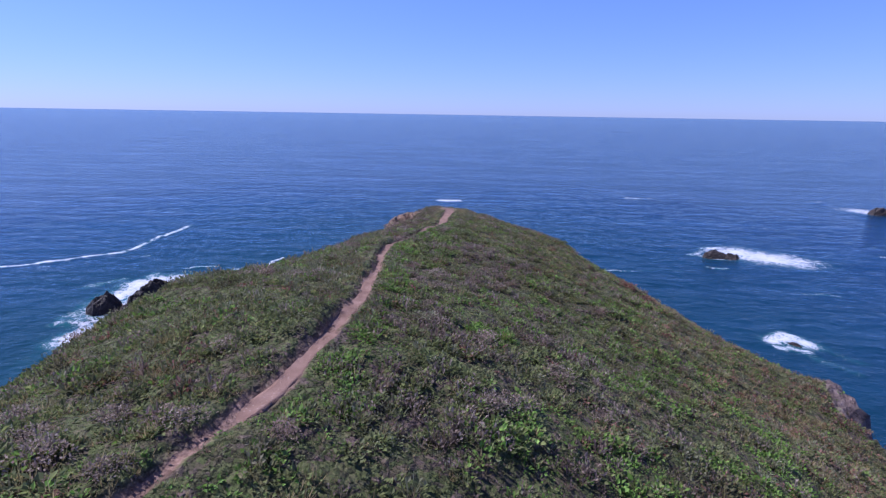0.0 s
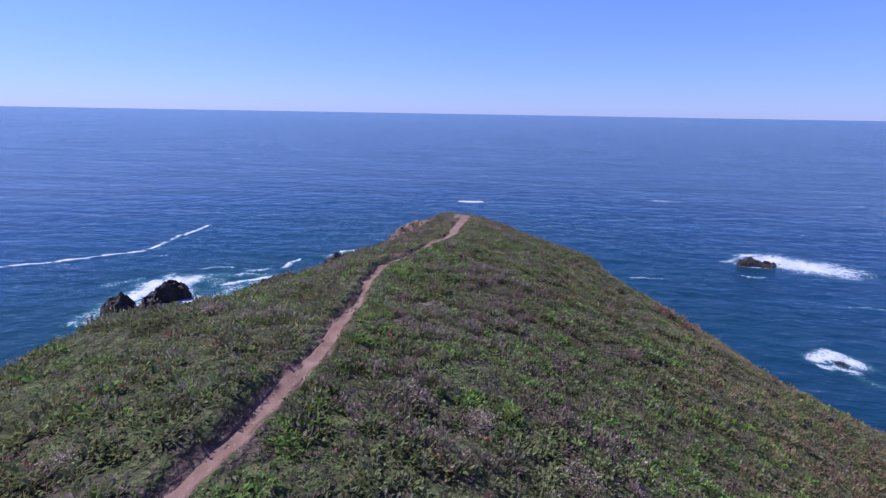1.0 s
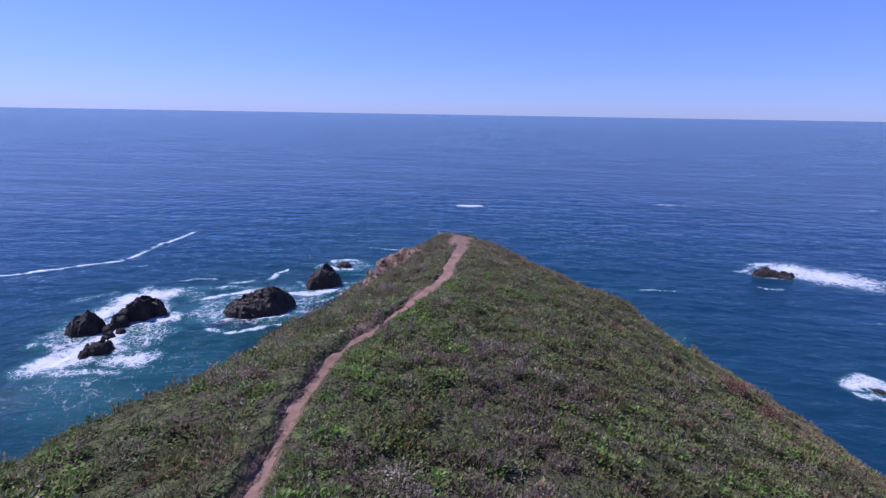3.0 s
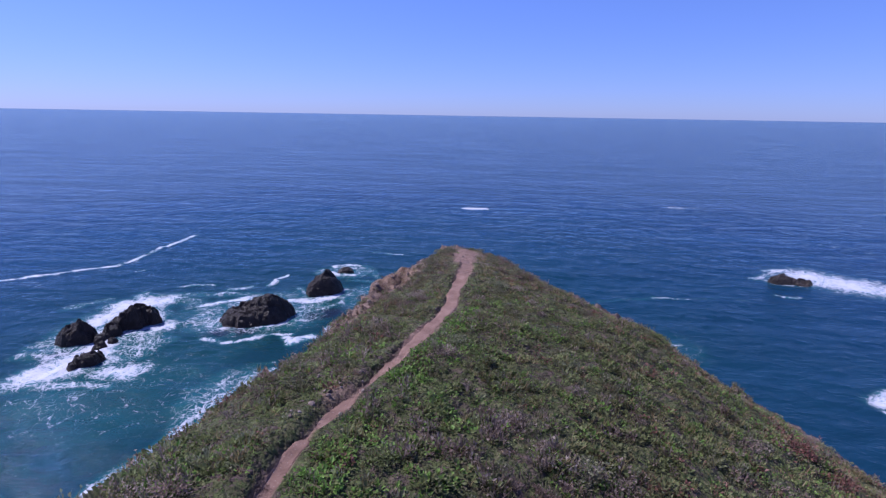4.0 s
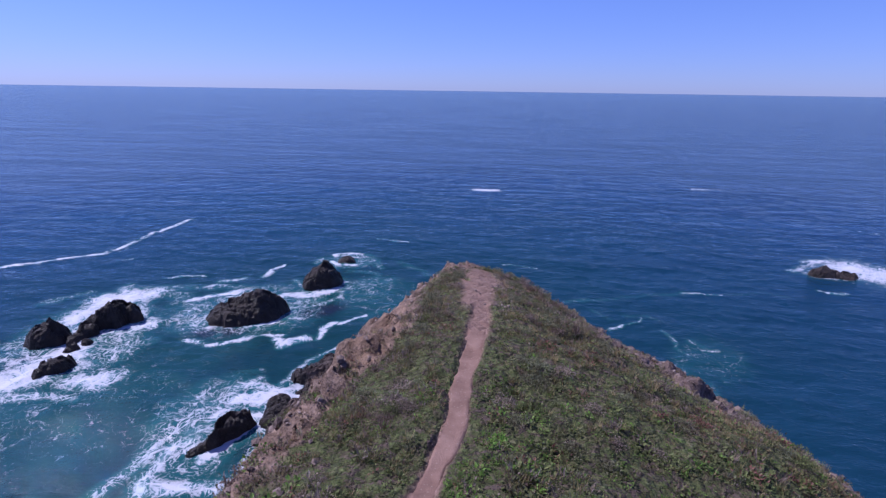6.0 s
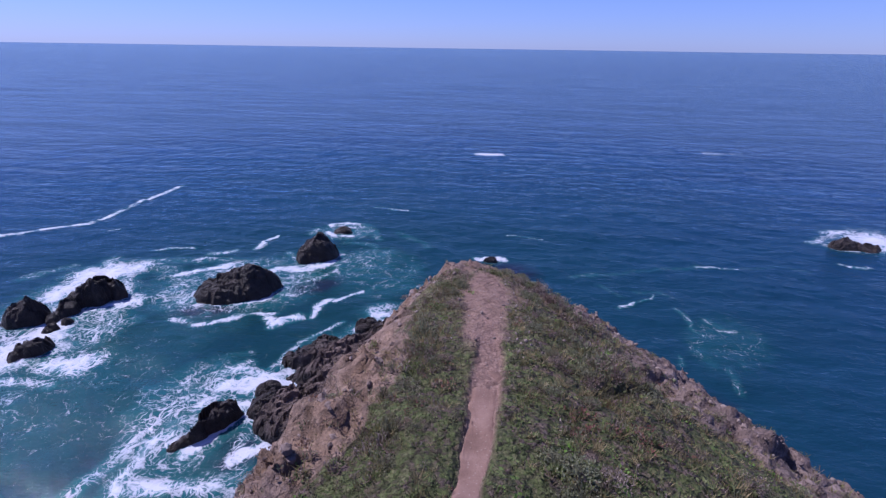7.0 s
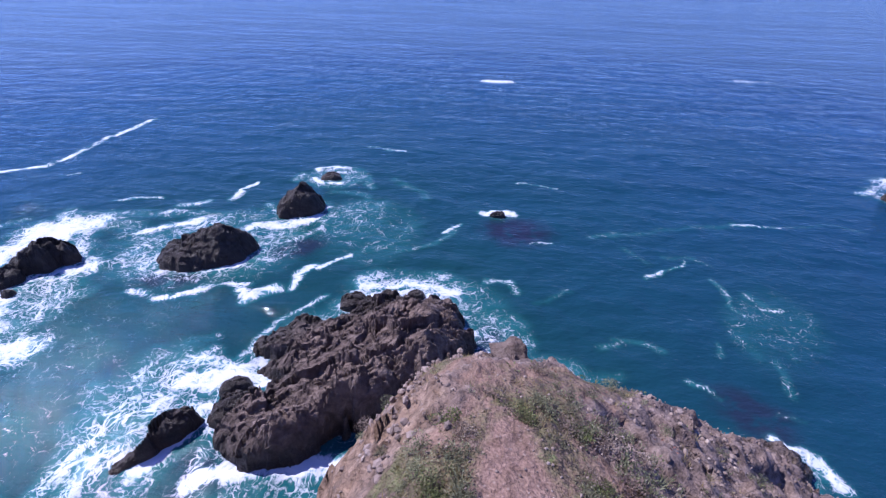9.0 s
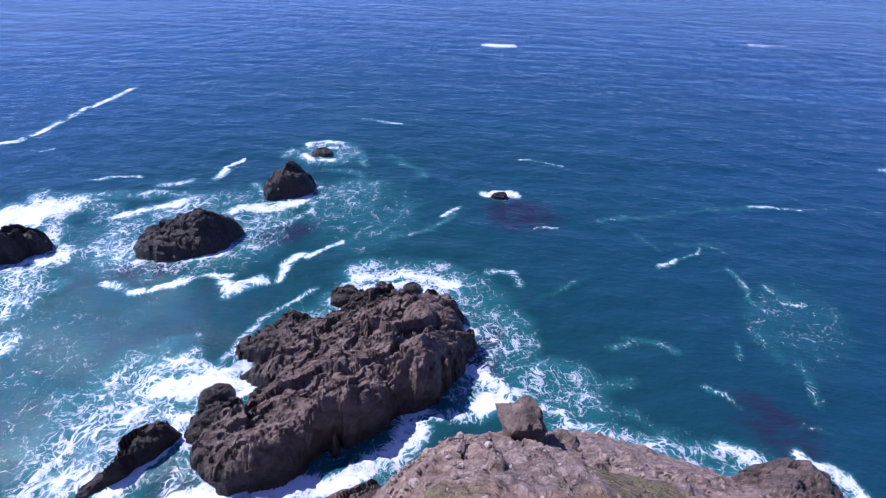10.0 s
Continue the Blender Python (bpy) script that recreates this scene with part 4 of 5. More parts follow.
# wide fields of thin lace where the swell has broken; the one at (-47, 70) stands for sun sparkle
for x, y, length, width, turn, thick in [(-40, 99, 15, 13, 30, 0.66), (-60, 86, 11, 16, 30, 0.80), (-31, 69, 8, 12, 20, 0.60), (-9, 92, 12, 6, -10, 0.50), (-1, 82, 5, 9, -20, 0.52),
                                         (-20, 107, 10, 12, 20, 0.44), (5, 79, 7, 5, -20, 0.50), (-47, 70, 15, 15, 0, 0.38), (31, 91, 6, 10, -20, 0.30), (-18, 63, 9, 4, 10, 0.6), (-31, 125, 7, 6, 0, 0.62)]:
    a = radians(turn)
    u = ((FX - x) * math.cos(a) + (FY - y) * math.sin(a)) / length
    v = (-(FX - x) * math.sin(a) + (FY - y) * math.cos(a)) / width
    np.maximum(FOAM, thick * step(-np.hypot(u, v), -1.15, -0.6) * (0.55 + 0.9 * fbm(SX * 0.13, SY * 0.13, 491, 3)), out=FOAM)
shore = step(bare_shape(SX, SY), -3.5, 0.2) * step(SY, 52, 60)
# sun glitter on the open water, put in as specks of thin foam
glint_flecks = np.exp(-np.hypot((SX + 46) / 34, (SY - 78) / 30) ** 4) * step(fbm(SX * 0.07, SY * 0.07, 471, 4), 0.38, 0.62)
FOAM = np.maximum(FOAM, 0.27 * glint_flecks)
FOAM = np.maximum(FOAM, shore * (0.35 + 0.7 * fbm(SX * 0.2, SY * 0.2, 411, 3)))
shoal = np.clip(1.2 - np.hypot((SX + 22) / 122, (SY - 76) / 135), 0, 1)
shoal = np.clip(0.9 * shoal * (0.7 + 0.6 * fbm(SX * 0.03, SY * 0.03, 421, 3)) + 0.5 * np.minimum(FOAM, 1.0), 0, 1)
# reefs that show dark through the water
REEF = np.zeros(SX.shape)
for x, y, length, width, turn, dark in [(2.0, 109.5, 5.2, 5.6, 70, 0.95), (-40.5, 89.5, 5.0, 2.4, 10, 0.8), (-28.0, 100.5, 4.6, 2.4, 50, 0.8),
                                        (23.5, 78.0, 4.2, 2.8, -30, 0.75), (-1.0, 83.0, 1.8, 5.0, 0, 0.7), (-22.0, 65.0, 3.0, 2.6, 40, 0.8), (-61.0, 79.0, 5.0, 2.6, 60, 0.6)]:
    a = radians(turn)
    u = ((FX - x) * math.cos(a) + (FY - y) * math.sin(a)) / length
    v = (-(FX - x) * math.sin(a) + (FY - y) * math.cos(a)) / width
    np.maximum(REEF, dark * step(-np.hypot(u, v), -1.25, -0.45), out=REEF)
near = np.exp(-np.hypot(SX / 150, (SY - 90) / 150) ** 2)
SZ = near * (0.50 * (fbm(SX * 0.10, SY * 0.19, 431, 3) - 0.5) + 0.30 * (fbm(SX * 0.45, SY * 0.6, 441, 3) - 0.5))
SZ = SZ + 0.5 * np.minimum(FOAM, 1.2) * (fbm(SX * 0.7, SY * 0.7, 451, 3) - 0.35)
SZ = SZ + 17.0 * step(SY, 1800, 5000) * (SY > 1800)
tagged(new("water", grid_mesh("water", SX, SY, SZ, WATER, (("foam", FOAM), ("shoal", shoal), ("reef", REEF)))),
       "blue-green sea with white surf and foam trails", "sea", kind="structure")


# ---- low plants ----
def leaf(at, way, length, width, fold=0.25):
    """A folded leaf: four corners."""
    way = way / np.linalg.norm(way)
    side = np.cross(way, np.array([0, 0, 1.0]) + 0.55 * rng.normal(size=3))
    side /= np.linalg.norm(side)
    up = np.cross(side, way)
    mid = at + way * length * 0.5
    return [at, mid + side * width / 2 + up * width * fold, at + way * length, mid - side * width / 2 + up * width * fold]


def clump(kind):
    """Corners of one small plant; every four make a leaf, every three a blade."""
    out = []
    if kind == "herb":
        for k in range(8):
            a, r = rng.uniform(0, 6.28), 0.17 * math.sqrt(rng.uniform(0, 1))
            at = np.array([r * math.cos(a), r * math.sin(a), 0.02 + rng.uniform(0.2, 1) * 0.15 * (1 - (r / 0.2) ** 2)])
            way = np.array([math.cos(a) * 0.8, math.sin(a) * 0.8, rng.uniform(-0.1, 1.0)]) + rng.normal(size=3) * 0.3
            out += leaf(at, way, rng.uniform(0.09, 0.16), rng.uniform(0.06, 0.10))
    elif kind == "twig":
        for k in range(10):
            a, lean = rng.uniform(0, 6.28), rng.uniform(0.1, 1.0)
            foot = np.array([math.cos(a), math.sin(a), 0]) * rng.uniform(0, 0.1)
            way = np.array([math.cos(a) * lean, math.sin(a) * lean, 1.0])
            out += leaf(foot, way, rng.uniform(0.16, 0.34), rng.uniform(0.02, 0.04))
            tip = foot + way / np.linalg.norm(way) * rng.uniform(0.14, 0.28)
            out += leaf(tip, way + rng.normal(size=3) * 0.6, rng.uniform(0.07, 0.12), rng.uniform(0.04, 0.065))
    else:
        for k in range(13):
            a, lean = rng.uniform(0, 6.28), rng.uniform(0.1, 1.3)
            foot = np.array([math.cos(a), math.sin(a), 0]) * rng.uniform(0, 0.09)
            side = np.array([-math.sin(a), math.cos(a), 0]) * rng.uniform(0.008, 0.013)
            tip = foot + np.array([math.cos(a) * lean, math.sin(a) * lean, 1.0]) / math.hypot(lean, 1) * rng.uniform(0.12, 0.26)
            out += [foot - side, foot + side, tip]
    return np.array(out)


def sown(count, x0, x1, y0, y1, chance):
    """Places on the ground, kept with the chance that chance(x, y) gives."""
    x, y = rng.uniform(x0, x1, count), rng.uniform(y0, y1, count)
    keep = rng.uniform(0, 1, count) < chance(x, y) * (tufted(x, y) if count > 30000 else 1)
    x, y = x[keep], y[keep]
    return x, y, surface(x, y)


def carpet(name, kind, material, places, small, large, label, category):
    """Many small plants of one kind as one mesh."""
    x, y, z = places
    kinds = [clump(kind) for _ in range(7)]
    pick = rng.integers(0, 7, len(x))
    verts = []
    for k, shape in enumerate(kinds):
        m = pick == k
        c = int(m.sum())
        a, s = rng.uniform(0, 6.28, c), rng.uniform(small, large, c) * (0.50 + 0.85 * step(fbm(x[m] * 2.3, y[m] * 2.3, 591, 3), 0.33, 0.66))
        s = s * (1 + 0.5 * bands(x[m], y[m])) * (1 - 0.18 * step(y[m], 31, 37)) * (0.45 + 0.55 * step(np.abs(x[m] - trail_line(y[m])) - trail_half(y[m]), 0.05, 0.6))
        ca, sa = np.cos(a) * s, np.sin(a) * s
        vx = shape[None, :, 0] * ca[:, None] - shape[None, :, 1] * sa[:, None] + x[m][:, None]
        vy = shape[None, :, 0] * sa[:, None] + shape[None, :, 1] * ca[:, None] + y[m][:, None]
        vz = shape[None, :, 2] * (s * rng.uniform(0.75, 1.25, c))[:, None] + z[m][:, None] - 0.02
        verts.append(np.stack([vx, vy, vz], -1).reshape(-1, 3))
    verts = np.concatenate(verts)
    faces = np.arange(len(verts)).reshape(-1, 3 if kind == "blade" else 4)
    return tagged(new(name, face_mesh(name, verts, faces, material)), label, category, kind="stuff")


def cover(x, y):
    """Chance that anything grows at a place."""
    rock, bare, _ = zones(x, y)
    t = np.abs(x - trail_line(y)) / np.maximum(trail_half(y), 0.05)
    z = bare_shape(x, y)
    rock = np.maximum(rock, 0.62 * step(y, 40, 46) + 0.38 * step(y, 53, 56))
    return (1 - 0.93 * rock) * (1 - 0.95 * bare) * ((x - trail_line(y) > trail_half(y) + 0.10) + (trail_line(y) - x > trail_half(y) + 0.05)) * (z > 6)


def tufted(x, y):
    """Plants stand in hummocks with gaps between them."""
    return 0.50 + 0.50 * step(fbm(x * 2.3, y * 2.3, 591, 3), 0.36, 0.54)


def patch(x, y, size, seed):
    return fbm(x / size, y / size, seed, 4)


def lush_zone(x, y):
    right = step(-np.hypot((x - 6.5) / 5.0, (y - 16) / 11.0), -1.3, -0.6) * (0.35 + 0.9 * step(patch(x, y, 4.0, 502), 0.42, 0.56))
    verge = step(-np.abs(x - trail_line(y) - 0.9), -0.9, -0.2) * step(-y, -40, -34)
    return np.clip(step(patch(x, y, 1.5, 501), 0.45, 0.56) * (0.26 + 0.95 * right) + 0.6 * verge, 0, 1)


def scrub_zone(x, y):
    mid = step(-np.hypot((x - 2.2) / 3.2, (y - 13) / 9.0), -1.4, -0.6)
    knot = 0.8 * step(-np.hypot((x - 1.8) / 2.6, (y - 25) / 3.4), -1.3, -0.6)
    return np.clip(step(patch(x, y, 1.6, 511), 0.48, 0.58) * (0.12 + 1.0 * np.maximum(mid * (0.3 + 0.9 * step(patch(x, y, 3.5, 512), 0.42, 0.55)), knot)), 0, 1)


def far_thin(x, y):
    return np.where((x > -13) & (x < 15), 1.0, 0.55)


def ripe(y):
    """Towards the point the green thins out."""
    return step(y, 33, 43)


def bands(x, y):
    """Belts of dense scrub on both sides of the bare patch at the point."""
    left = np.exp(-((x - np.interp(y, [43, 46, 49, 52.5], [-2.3, -2.1, -1.75, -0.9])) / 0.45) ** 2)
    right = np.exp(-((x - np.interp(y, [42, 46.5, 49, 52.5], [3.4, 2.8, 2.9, 2.0])) / 1.3) ** 2)
    return np.maximum(left, right) * step(y, 41, 44) * step(-y, -54, -52)


def flank(x, y):
    """Cushions of scrub that hold on to the broken seaward slope beside the trail."""
    return step(trail_line(y) - x, 0.5, 1.6) * step(y, 25, 32) * step(-y, -47, -41) * step(patch(x, y, 0.9, 571), 0.42, 0.58) * (bare_shape(x, y) > 14)


def seaward(x, y):
    """The dry flank between the trail and the brow."""
    return step(trail_line(y) - x, 0.5, 2.0) * step(y, 22, 28)


BOX = (-24, 27, 2.5, 60)
carpet("low_herbs", "herb", HERB, sown(165000, *BOX, lambda x, y: cover(x, y) * far_thin(x, y) * (1 - 0.55 * step(x, 8, 12)) * (1 - 0.60 * scrub_zone(x, y)) * (1 - 0.7 * lush_zone(x, y)) * (1 - 0.86 * ripe(y)) * (1 - 0.5 * seaward(x, y))),
       0.32, 0.78, "carpet of low dark green coastal herbs", "herbs")
carpet("bright_herbs", "herb", LUSH, sown(170000, *BOX, lambda x, y: cover(x, y) * far_thin(x, y) * lush_zone(x, y) * (1 - 0.94 * ripe(y))),
       0.36, 0.8, "patches of bright green leafy herbs", "herbs")
carpet("grey_scrub", "twig", SCRUB, sown(112000, *BOX, lambda x, y: cover(x, y) * far_thin(x, y) * (0.05 + 0.95 * scrub_zone(x, y)) * (1 - 0.4 * ripe(y)) * (1 - 0.5 * step(trail_line(y) - x, 0.3, 1.5)) + 0.20 * bands(x, y) * step(patch(x, y, 0.8, 573), 0.42, 0.56) + 0.15 * cover(x, y) * seaward(x, y) + 0.24 * flank(x, y)),
       0.34, 0.85, "dry grey-purple twiggy scrub", "scrub")
carpet("sage_scrub", "twig", SAGE, sown(86000, *BOX, lambda x, y: cover(x, y) * (0.08 + 0.55 * step(patch(x, y, 1.8, 521), 0.5, 0.62) + 0.04 * ripe(y)) * (1 - 0.5 * step(y, 30, 38)) + 0.55 * bands(x, y) * step(patch(x, y, 0.8, 572), 0.40, 0.55) + 0.20 * flank(x, y)),
       0.34, 0.78, "low grey-green sage scrub", "scrub")
carpet("dry_grass", "blade", STRAW, sown(130000, *BOX, lambda x, y: cover(x, y) * (0.16 + 0.5 * step(patch(x, y, 3.2, 531), 0.48, 0.62) + 0.35 * step(x, 10, 14) + 0.55 * ripe(y))),
       0.45, 1.0, "tufts of dry straw-coloured grass", "grass")
carpet("russet_plants", "herb", RUSSET, sown(60000, *BOX, lambda x, y: cover(x, y) * (step(patch(x, y, 1.4, 541), 0.55, 0.66) * (0.45 + 0.55 * step(x, 7, 10)) + 0.3 * step(x, 8, 12) + 0.9 * step(-np.hypot((x - 12.3) / 1.6, (y - 32.6) / 2.4), -1.3, -0.6) + 0.5 * step(-np.hypot((x - 13.2) / 1.5, (y - 18.5) / 2.5), -1.3, -0.6))),
       0.34, 0.75, "reddish succulent ground cover near the cliff edge", "succulents")
carpet("wild_flowers", "herb", PETAL, sown(6000, *BOX, lambda x, y: cover(x, y) * step(patch(x, y, 2.5, 551), 0.5, 0.62) * 0.35),
       0.10, 0.22, "scattered small pale yellow and white flowers", "flowers")


# ---- shrubs ----
def shrub(label, material, radius, height, seed):
    """A low rounded bush: woody stems and a crown of small leaves with gaps."""
    r = np.random.default_rng(seed)
    root = new("shrub")
    stems = []
    for k in range(16):
        a, lean = r.uniform(0, 6.28), r.uniform(0.2, 1.2)
        way = np.array([math.cos(a) * lean, math.sin(a) * lean, 1.0])
        way /= np.linalg.norm(way)
        side = np.cross(way, [0, 0, 1.0]) * 0.014
        foot, tip = np.array([0, 0, -0.15]) + way * 0.02, way * height * 0.95
        stems += [foot - side, foot + side, tip + side * 0.3, tip - side * 0.3]
    part("stem", face_mesh("stem", np.array(stems), np.arange(len(stems)).reshape(-1, 4), WOOD), root, "woody brown stems")
    leaves = []
    lobes = [(r.uniform(0, 6.28), r.uniform(0.2, 0.75) * radius, r.uniform(0.35, 0.6) * radius) for _ in range(9)]
    for k in range(430):
        a, d, size = lobes[k % 9]
        v = r.normal(size=3)
        v /= np.linalg.norm(v)
        v[2] = abs(v[2])
        centre = np.array([math.cos(a) * d, math.sin(a) * d, height * 0.35 * (1 - 0.6 * d / radius)])
        at = centre + v * size * np.array([1, 1, height / radius * 0.9]) * r.uniform(0.7, 1.0)
        way = v + r.normal(size=3) * 0.6
        way /= np.linalg.norm(way)
        side = np.cross(way, v + np.array([0, 0, 0.6]) + 0.5 * r.normal(size=3))
        side /= np.linalg.norm(side)
        l, w = r.uniform(0.04, 0.08), r.uniform(0.022, 0.04)
        leaves += [at, at + way * l * 0.5 + side * w / 2, at + way * l, at + way * l * 0.5 - side * w / 2]
    part("foliage", face_mesh("foliage", np.array(leaves), np.arange(len(leaves)).reshape(-1, 4), material), root)
    return tagged(root, label, "shrub", "shrubs on the headland")


KINDS = [shrub("low rounded grey-purple twiggy shrub", SCRUB, 0.55, 0.42, 1), shrub("low spreading grey-green sage shrub", SAGE, 0.5, 0.38, 2),
         shrub("small rounded dark green leafy shrub", HERB, 0.45, 0.36, 3), shrub("dry brown-purple shrub with sparse leaves", SCRUB, 0.6, 0.36, 4),
         shrub("small bushy grey-green coastal shrub", SAGE, 0.4, 0.34, 5), shrub("low spreading reddish-brown leafy shrub", RUSSET, 0.45, 0.3, 6)]


def plant(kind, x, y, size, turn, z=None):
    if z is None:
        z = float(surface(np.array([x]), np.array([y]))[0])
    return copy_thing(KINDS[kind], pose(x, y, z - 0.03, 0, 0, turn) @ Matrix.Scale(size, 4))


# the large bushes that stand out
plant(0, -4.2, 8.0, 0.75, 10), plant(0, -5.1, 7.4, 0.7, 80), plant(3, -3.15, 7.7, 0.8, 33), plant(0, -4.4, 6.7, 0.9, 140)
plant(0, -3.3, 6.5, 0.6, 200), plant(0, 0.1, 14.3, 1.0, 20), plant(0, 1.3, 14.0, 1.1, 70), plant(3, 3.4, 13.3, 1.0, 120)
plant(0, 1.4, 10.0, 0.9, 170), plant(3, 1.9, 10.6, 0.9, 10), plant(5, 11.4, 32.3, 1.5, 0), plant(5, 12.2, 31.0, 1.4, 60), plant(1, -3.7, 27.8, 0.9, 0)
plant(2, -1.9, 49.1, 0.9, 20), plant(2, -2.05, 46.6, 0.9, 90), plant(1, -1.9, 48.0, 0.9, 140), plant(2, -0.1, 51.4, 0.9, 50), plant(4, 0.4, 51.8, 1.0, 10)
plant(1, -1.7, 49.9, 0.9, 70), plant(2, -1.9, 50.9, 0.8, 160), plant(0, 1.8, 51.4, 1.0, 30), plant(1, 2.4, 50.4, 1.1, 0)
for kind, px, py, size, turn in [(0, -5.9, 17.9, 1.15, 0), (3, -6.4, 17.5, 0.9, 50), (3, -4.0, 17.2, 0.95, 100), (0, -4.6, 17.0, 0.8, 20), (1, -5.1, 18.4, 0.8, 70),
                                 (1, -5.0, 20.0, 1.1, 150), (0, -1.2, 21.0, 0.8, 30), (3, -0.3, 20.5, 1.0, 60), (0, 0.2, 20.0, 0.9, 200), (0, -0.1, 18.2, 0.9, 15),
                                 (3, -0.7, 18.0, 0.8, 75), (0, -5.9, 8.1, 0.9, 40), (0, -1.8, 7.8, 0.7, 110), (0, 4.1, 12.1, 0.9, 10), (3, 4.6, 11.1, 0.8, 95),
                                 (0, -0.2, 30.1, 0.95, 25), (1, -4.1, 28.8, 1.0, 60), (1, -2.1, 41.3, 0.8, 12), (0, -2.0, 37.4, 0.7, 33), (5, 5.6, 37.5, 0.9, 80),
                                 (2, -2.0, 42.2, 0.8, 5), (1, -2.7, 41.1, 0.8, 77), (3, 3.6, 45.0, 0.9, 45), (2, 1.0, 47.2, 0.7, 130), (4, 2.4, 43.0, 0.9, 66)]:
    plant(kind, px, py, size, turn)
x, y, z = sown(1300, -15, 18, 5, 40, lambda x, y: 0.24 * cover(x, y) * (0.2 + scrub_zone(x, y)))
for k in range(len(x)):
    if abs(x[k] - float(trail_line(np.array([y[k]]))[0])) > 1.0:
        plant(int(rng.choice([0, 0, 1, 2, 3, 4])), x[k], y[k], rng.uniform(0.6, 1.15), rng.uniform(0, 360), z[k])

x, y, z = sown(3200, -6, 12, 35, 57, lambda x, y: 0.22 * bands(x, y) + 0.17 * (1 - 0.6 * zones(x, y)[0]) * (1 - 0.7 * (zones(x, y)[1] > 0.8)) * step(patch(x, y, 1.6, 561), 0.36, 0.52))
for k in range(len(x)):
    if abs(x[k] - float(trail_line(np.array([y[k]]))[0])) > 0.7 + float(trail_half(np.array([y[k]]))[0]) and z[k] > 12:
        plant(int(rng.choice([0, 0, 1, 1, 2, 4, 4])), x[k], y[k], rng.uniform(0.32, 0.85), rng.uniform(0, 360), z[k])
for ob in KINDS:
    for child in list(ob.children):
        bpy.data.objects.remove(child)
    bpy.data.objects.remove(ob)


# ---- stones ----
def stone_shape(seed):
    """An angular stone: a cut and jittered ball."""
    r = np.random.default_rng(seed)
    bm = bmesh.new()
    bmesh.ops.create_icosphere(bm, subdivisions=1, radius=0.5)
    stretch = r.uniform(0.6, 1.25, 3)
    for v in bm.verts:
        v.co = Vector([c * s * r.uniform(0.78, 1.15) for c, s in zip(v.co, stretch)])
    v = np.array([p.co[:] for p in bm.verts])
    f = np.array([[p.index for p in face.verts] for face in bm.faces])
    bm.free()
    return v, f


def boulder(label, x, y, z, size, seed, turn, material):
    """An angular block with broken faces."""
    bm = bmesh.new()
    bmesh.ops.create_icosphere(bm, subdivisions=4, radius=1.0)
    for v in bm.verts:
        c = v.co.copy()
        flat = max(abs(c.x), abs(c.y), abs(c.z))
        c = c * (0.6 + 0.4 / flat)
        k = noise.hetero_terrain(c * 1.3 + Vector((seed, 0, 0)), 0.8, 2.0, 4, 0.6)
        c *= 0.86 + 0.16 * k + 0.10 * noise.noise(c * 4 + Vector((0, seed, 0)))
        v.co = Vector((c.x * size[0], c.y * size[1], c.z * size[2]))
    me = bpy.data.meshes.new("boulder")
    bm.to_mesh(me)
    bm.free()
    me.materials.append(material)
    ob = new("boulder", me)
    ob.matrix_basis = pose(x, y, z, 8, -6, turn)
    return tagged(ob, label, "boulder", "boulders on the cliff nose")


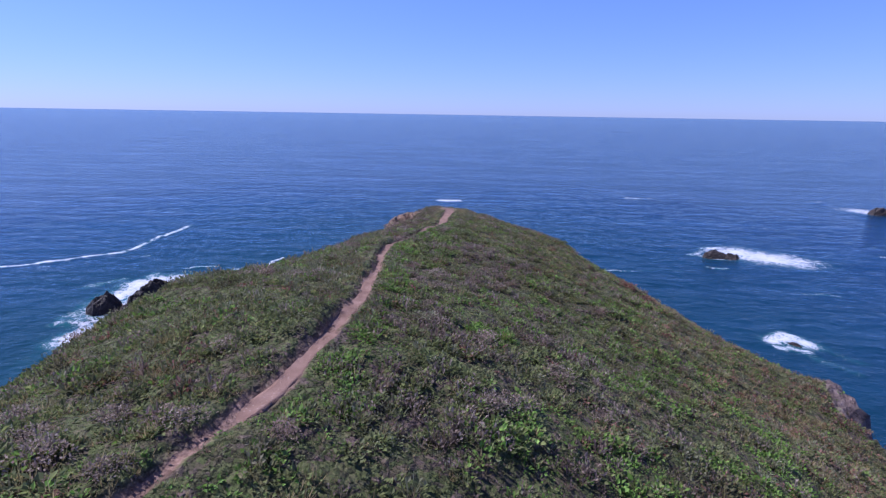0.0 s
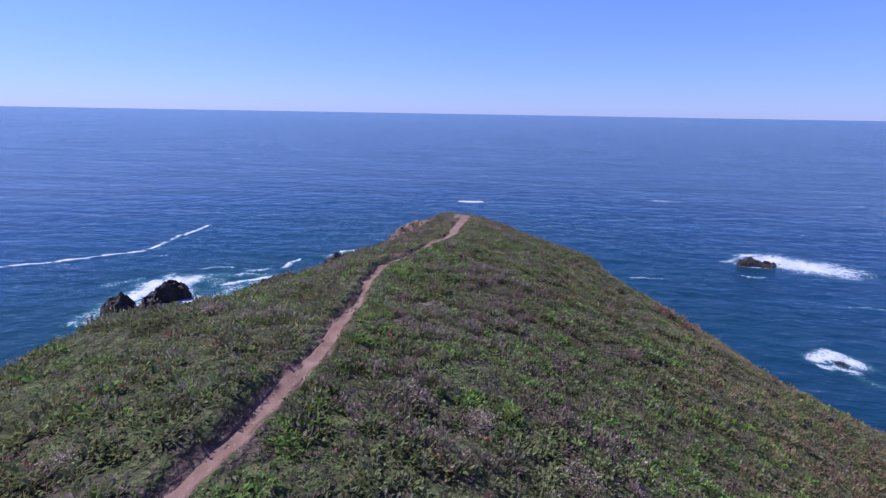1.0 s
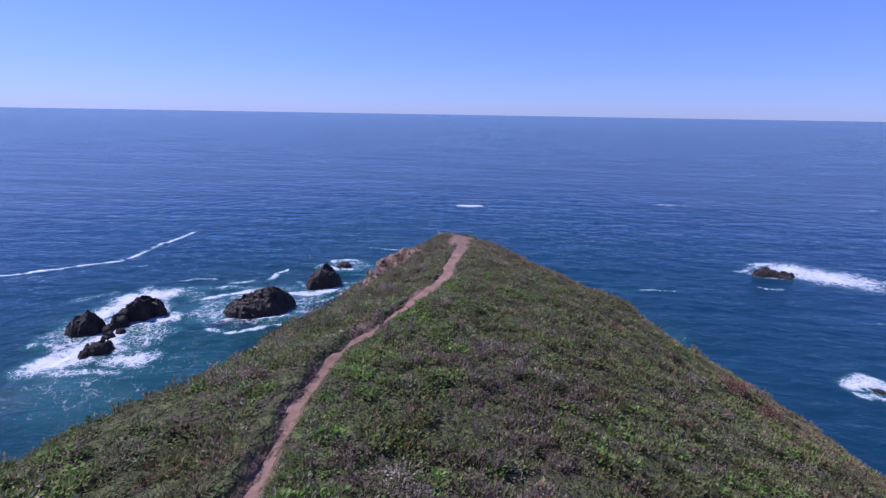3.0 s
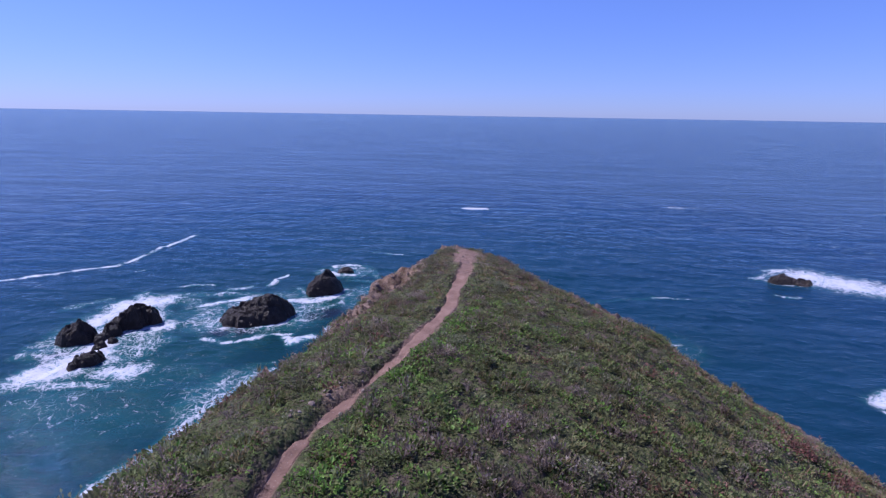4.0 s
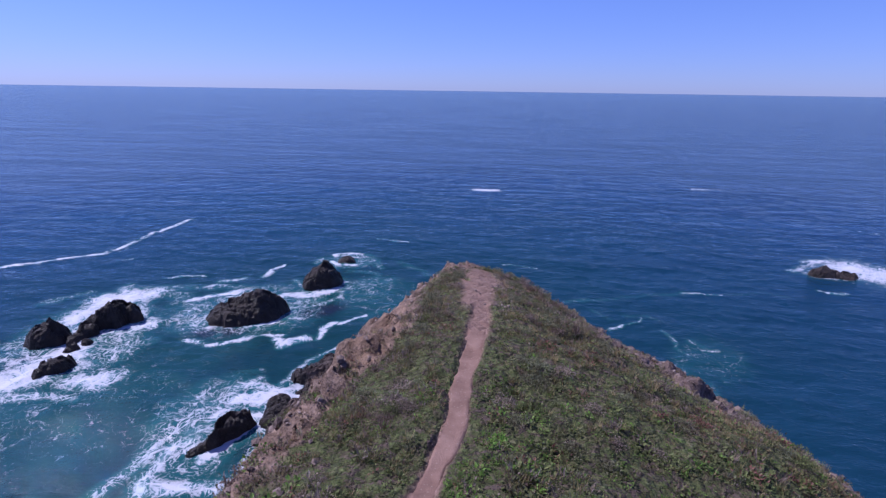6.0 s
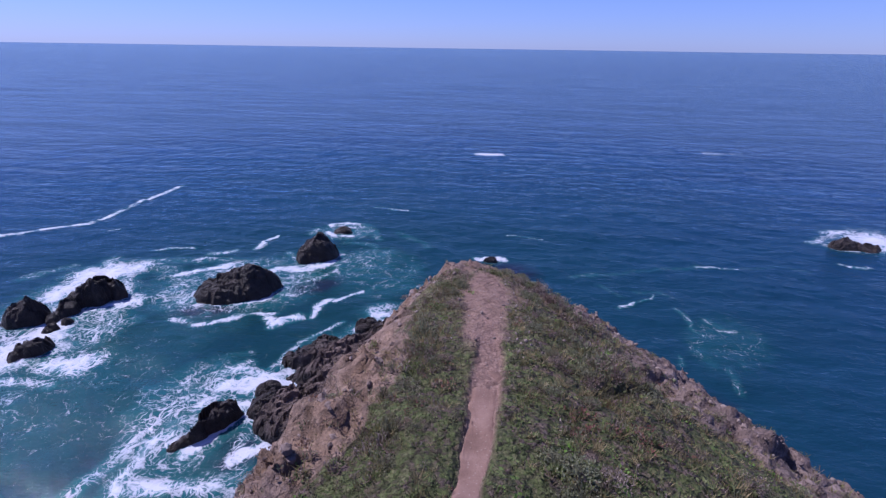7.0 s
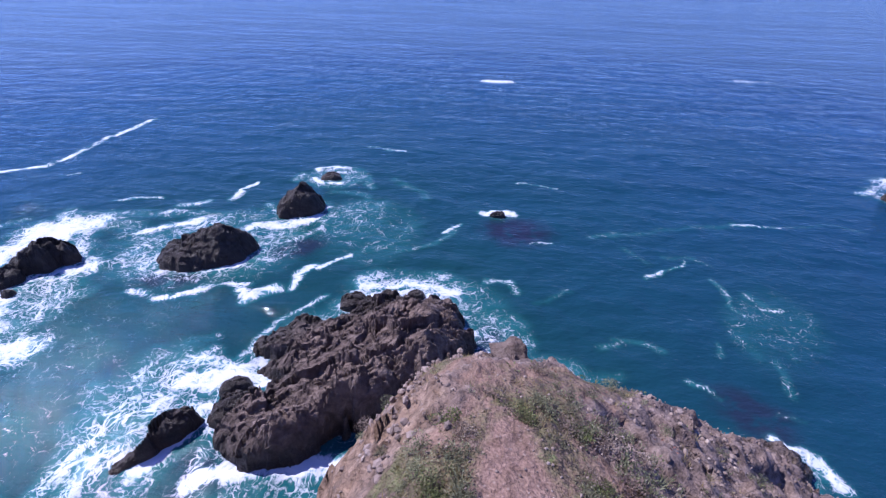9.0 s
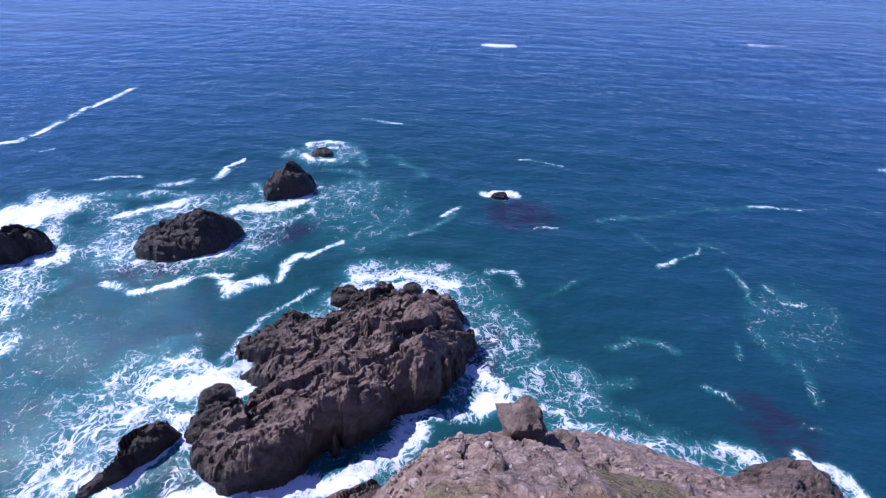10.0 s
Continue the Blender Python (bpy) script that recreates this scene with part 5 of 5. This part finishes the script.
SHAPES = [stone_shape(900 + k) for k in range(8)]
x, y, z = sown(26000, -16, 26, 33, 66, lambda x, y: np.clip(zones(x, y)[0] ** 2 + 0.03 * zones(x, y)[1], 0, 1) * (bare_shape(x, y) > 3) * 0.5)
verts, faces, base = [], [], 0
for k in range(len(x)):
    v, f = SHAPES[k % 8]
    s, a = 0.06 + (0.30 if x[k] < -2.5 else 0.19) * rng.uniform(0, 1) ** 3, rng.uniform(0, 6.28)
    turned = np.stack([v[:, 0] * math.cos(a) - v[:, 1] * math.sin(a), v[:, 0] * math.sin(a) + v[:, 1] * math.cos(a), v[:, 2]], -1)
    verts.append(turned * s + [x[k], y[k], z[k] - 0.1 * s])
    faces.append(f + base)
    base += len(v)
tagged(part("rubble", face_mesh("rubble", np.concatenate(verts), np.concatenate(faces), RUBBLE), ground, "angular brown rubble on the cliffs"), kind="stuff")
meshes = [face_mesh("stone", v, f, STONE) for v, f in SHAPES]
x, y, z = sown(2600, -6, 8, 42, 60, lambda x, y: 0.30 * np.clip(zones(x, y)[0] + 0.12 * zones(x, y)[1], 0, 1) * (np.abs(x - trail_line(y)) > trail_half(y)))
for k in range(min(len(x), 240)):
    ob = part("stone", meshes[k % 8], ground)
    ob.matrix_basis = pose(x[k], y[k], z[k] + 0.02, rng.uniform(0, 360), rng.uniform(0, 360), rng.uniform(0, 360)) @ Matrix.Scale(rng.uniform(0.06, 0.24), 4)
boulder("dark angular boulder on the nose of the cliff", 0.0, 60.0, 20.3, (0.76, 0.7, 0.72), 3.0, 12, SEA_ROCK)
boulder("low dark boulder beside a larger one on the cliff nose", 1.5, 60.2, 18.6, (0.8, 0.6, 0.7), 9.0, 40, SEA_ROCK)
x, y, z = sown(90, -3.3, -1.9, 25.6, 29.2, lambda x, y: 0.35 * (np.abs(x - trail_line(y)) > 0.15))
for k in range(len(x)):
    ob = part("stone", meshes[k % 8], ground)
    ob.matrix_basis = pose(x[k], y[k], z[k] + 0.01, rng.uniform(0, 360), rng.uniform(0, 360), rng.uniform(0, 360)) @ Matrix.Scale(rng.uniform(0.06, 0.16), 4)
x, y, z = sown(900, -2.2, 1.4, 43, 53, lambda x, y: 0.10 + 0.25 * step(x, -0.3, 0.6))
for k in range(min(len(x), 150)):
    ob = part("stone", meshes[k % 8], ground)
    ob.matrix_basis = pose(x[k], y[k], z[k] + 0.01, rng.uniform(0, 360), rng.uniform(0, 360), rng.uniform(0, 360)) @ Matrix.Scale(rng.uniform(0.04, 0.12), 4)
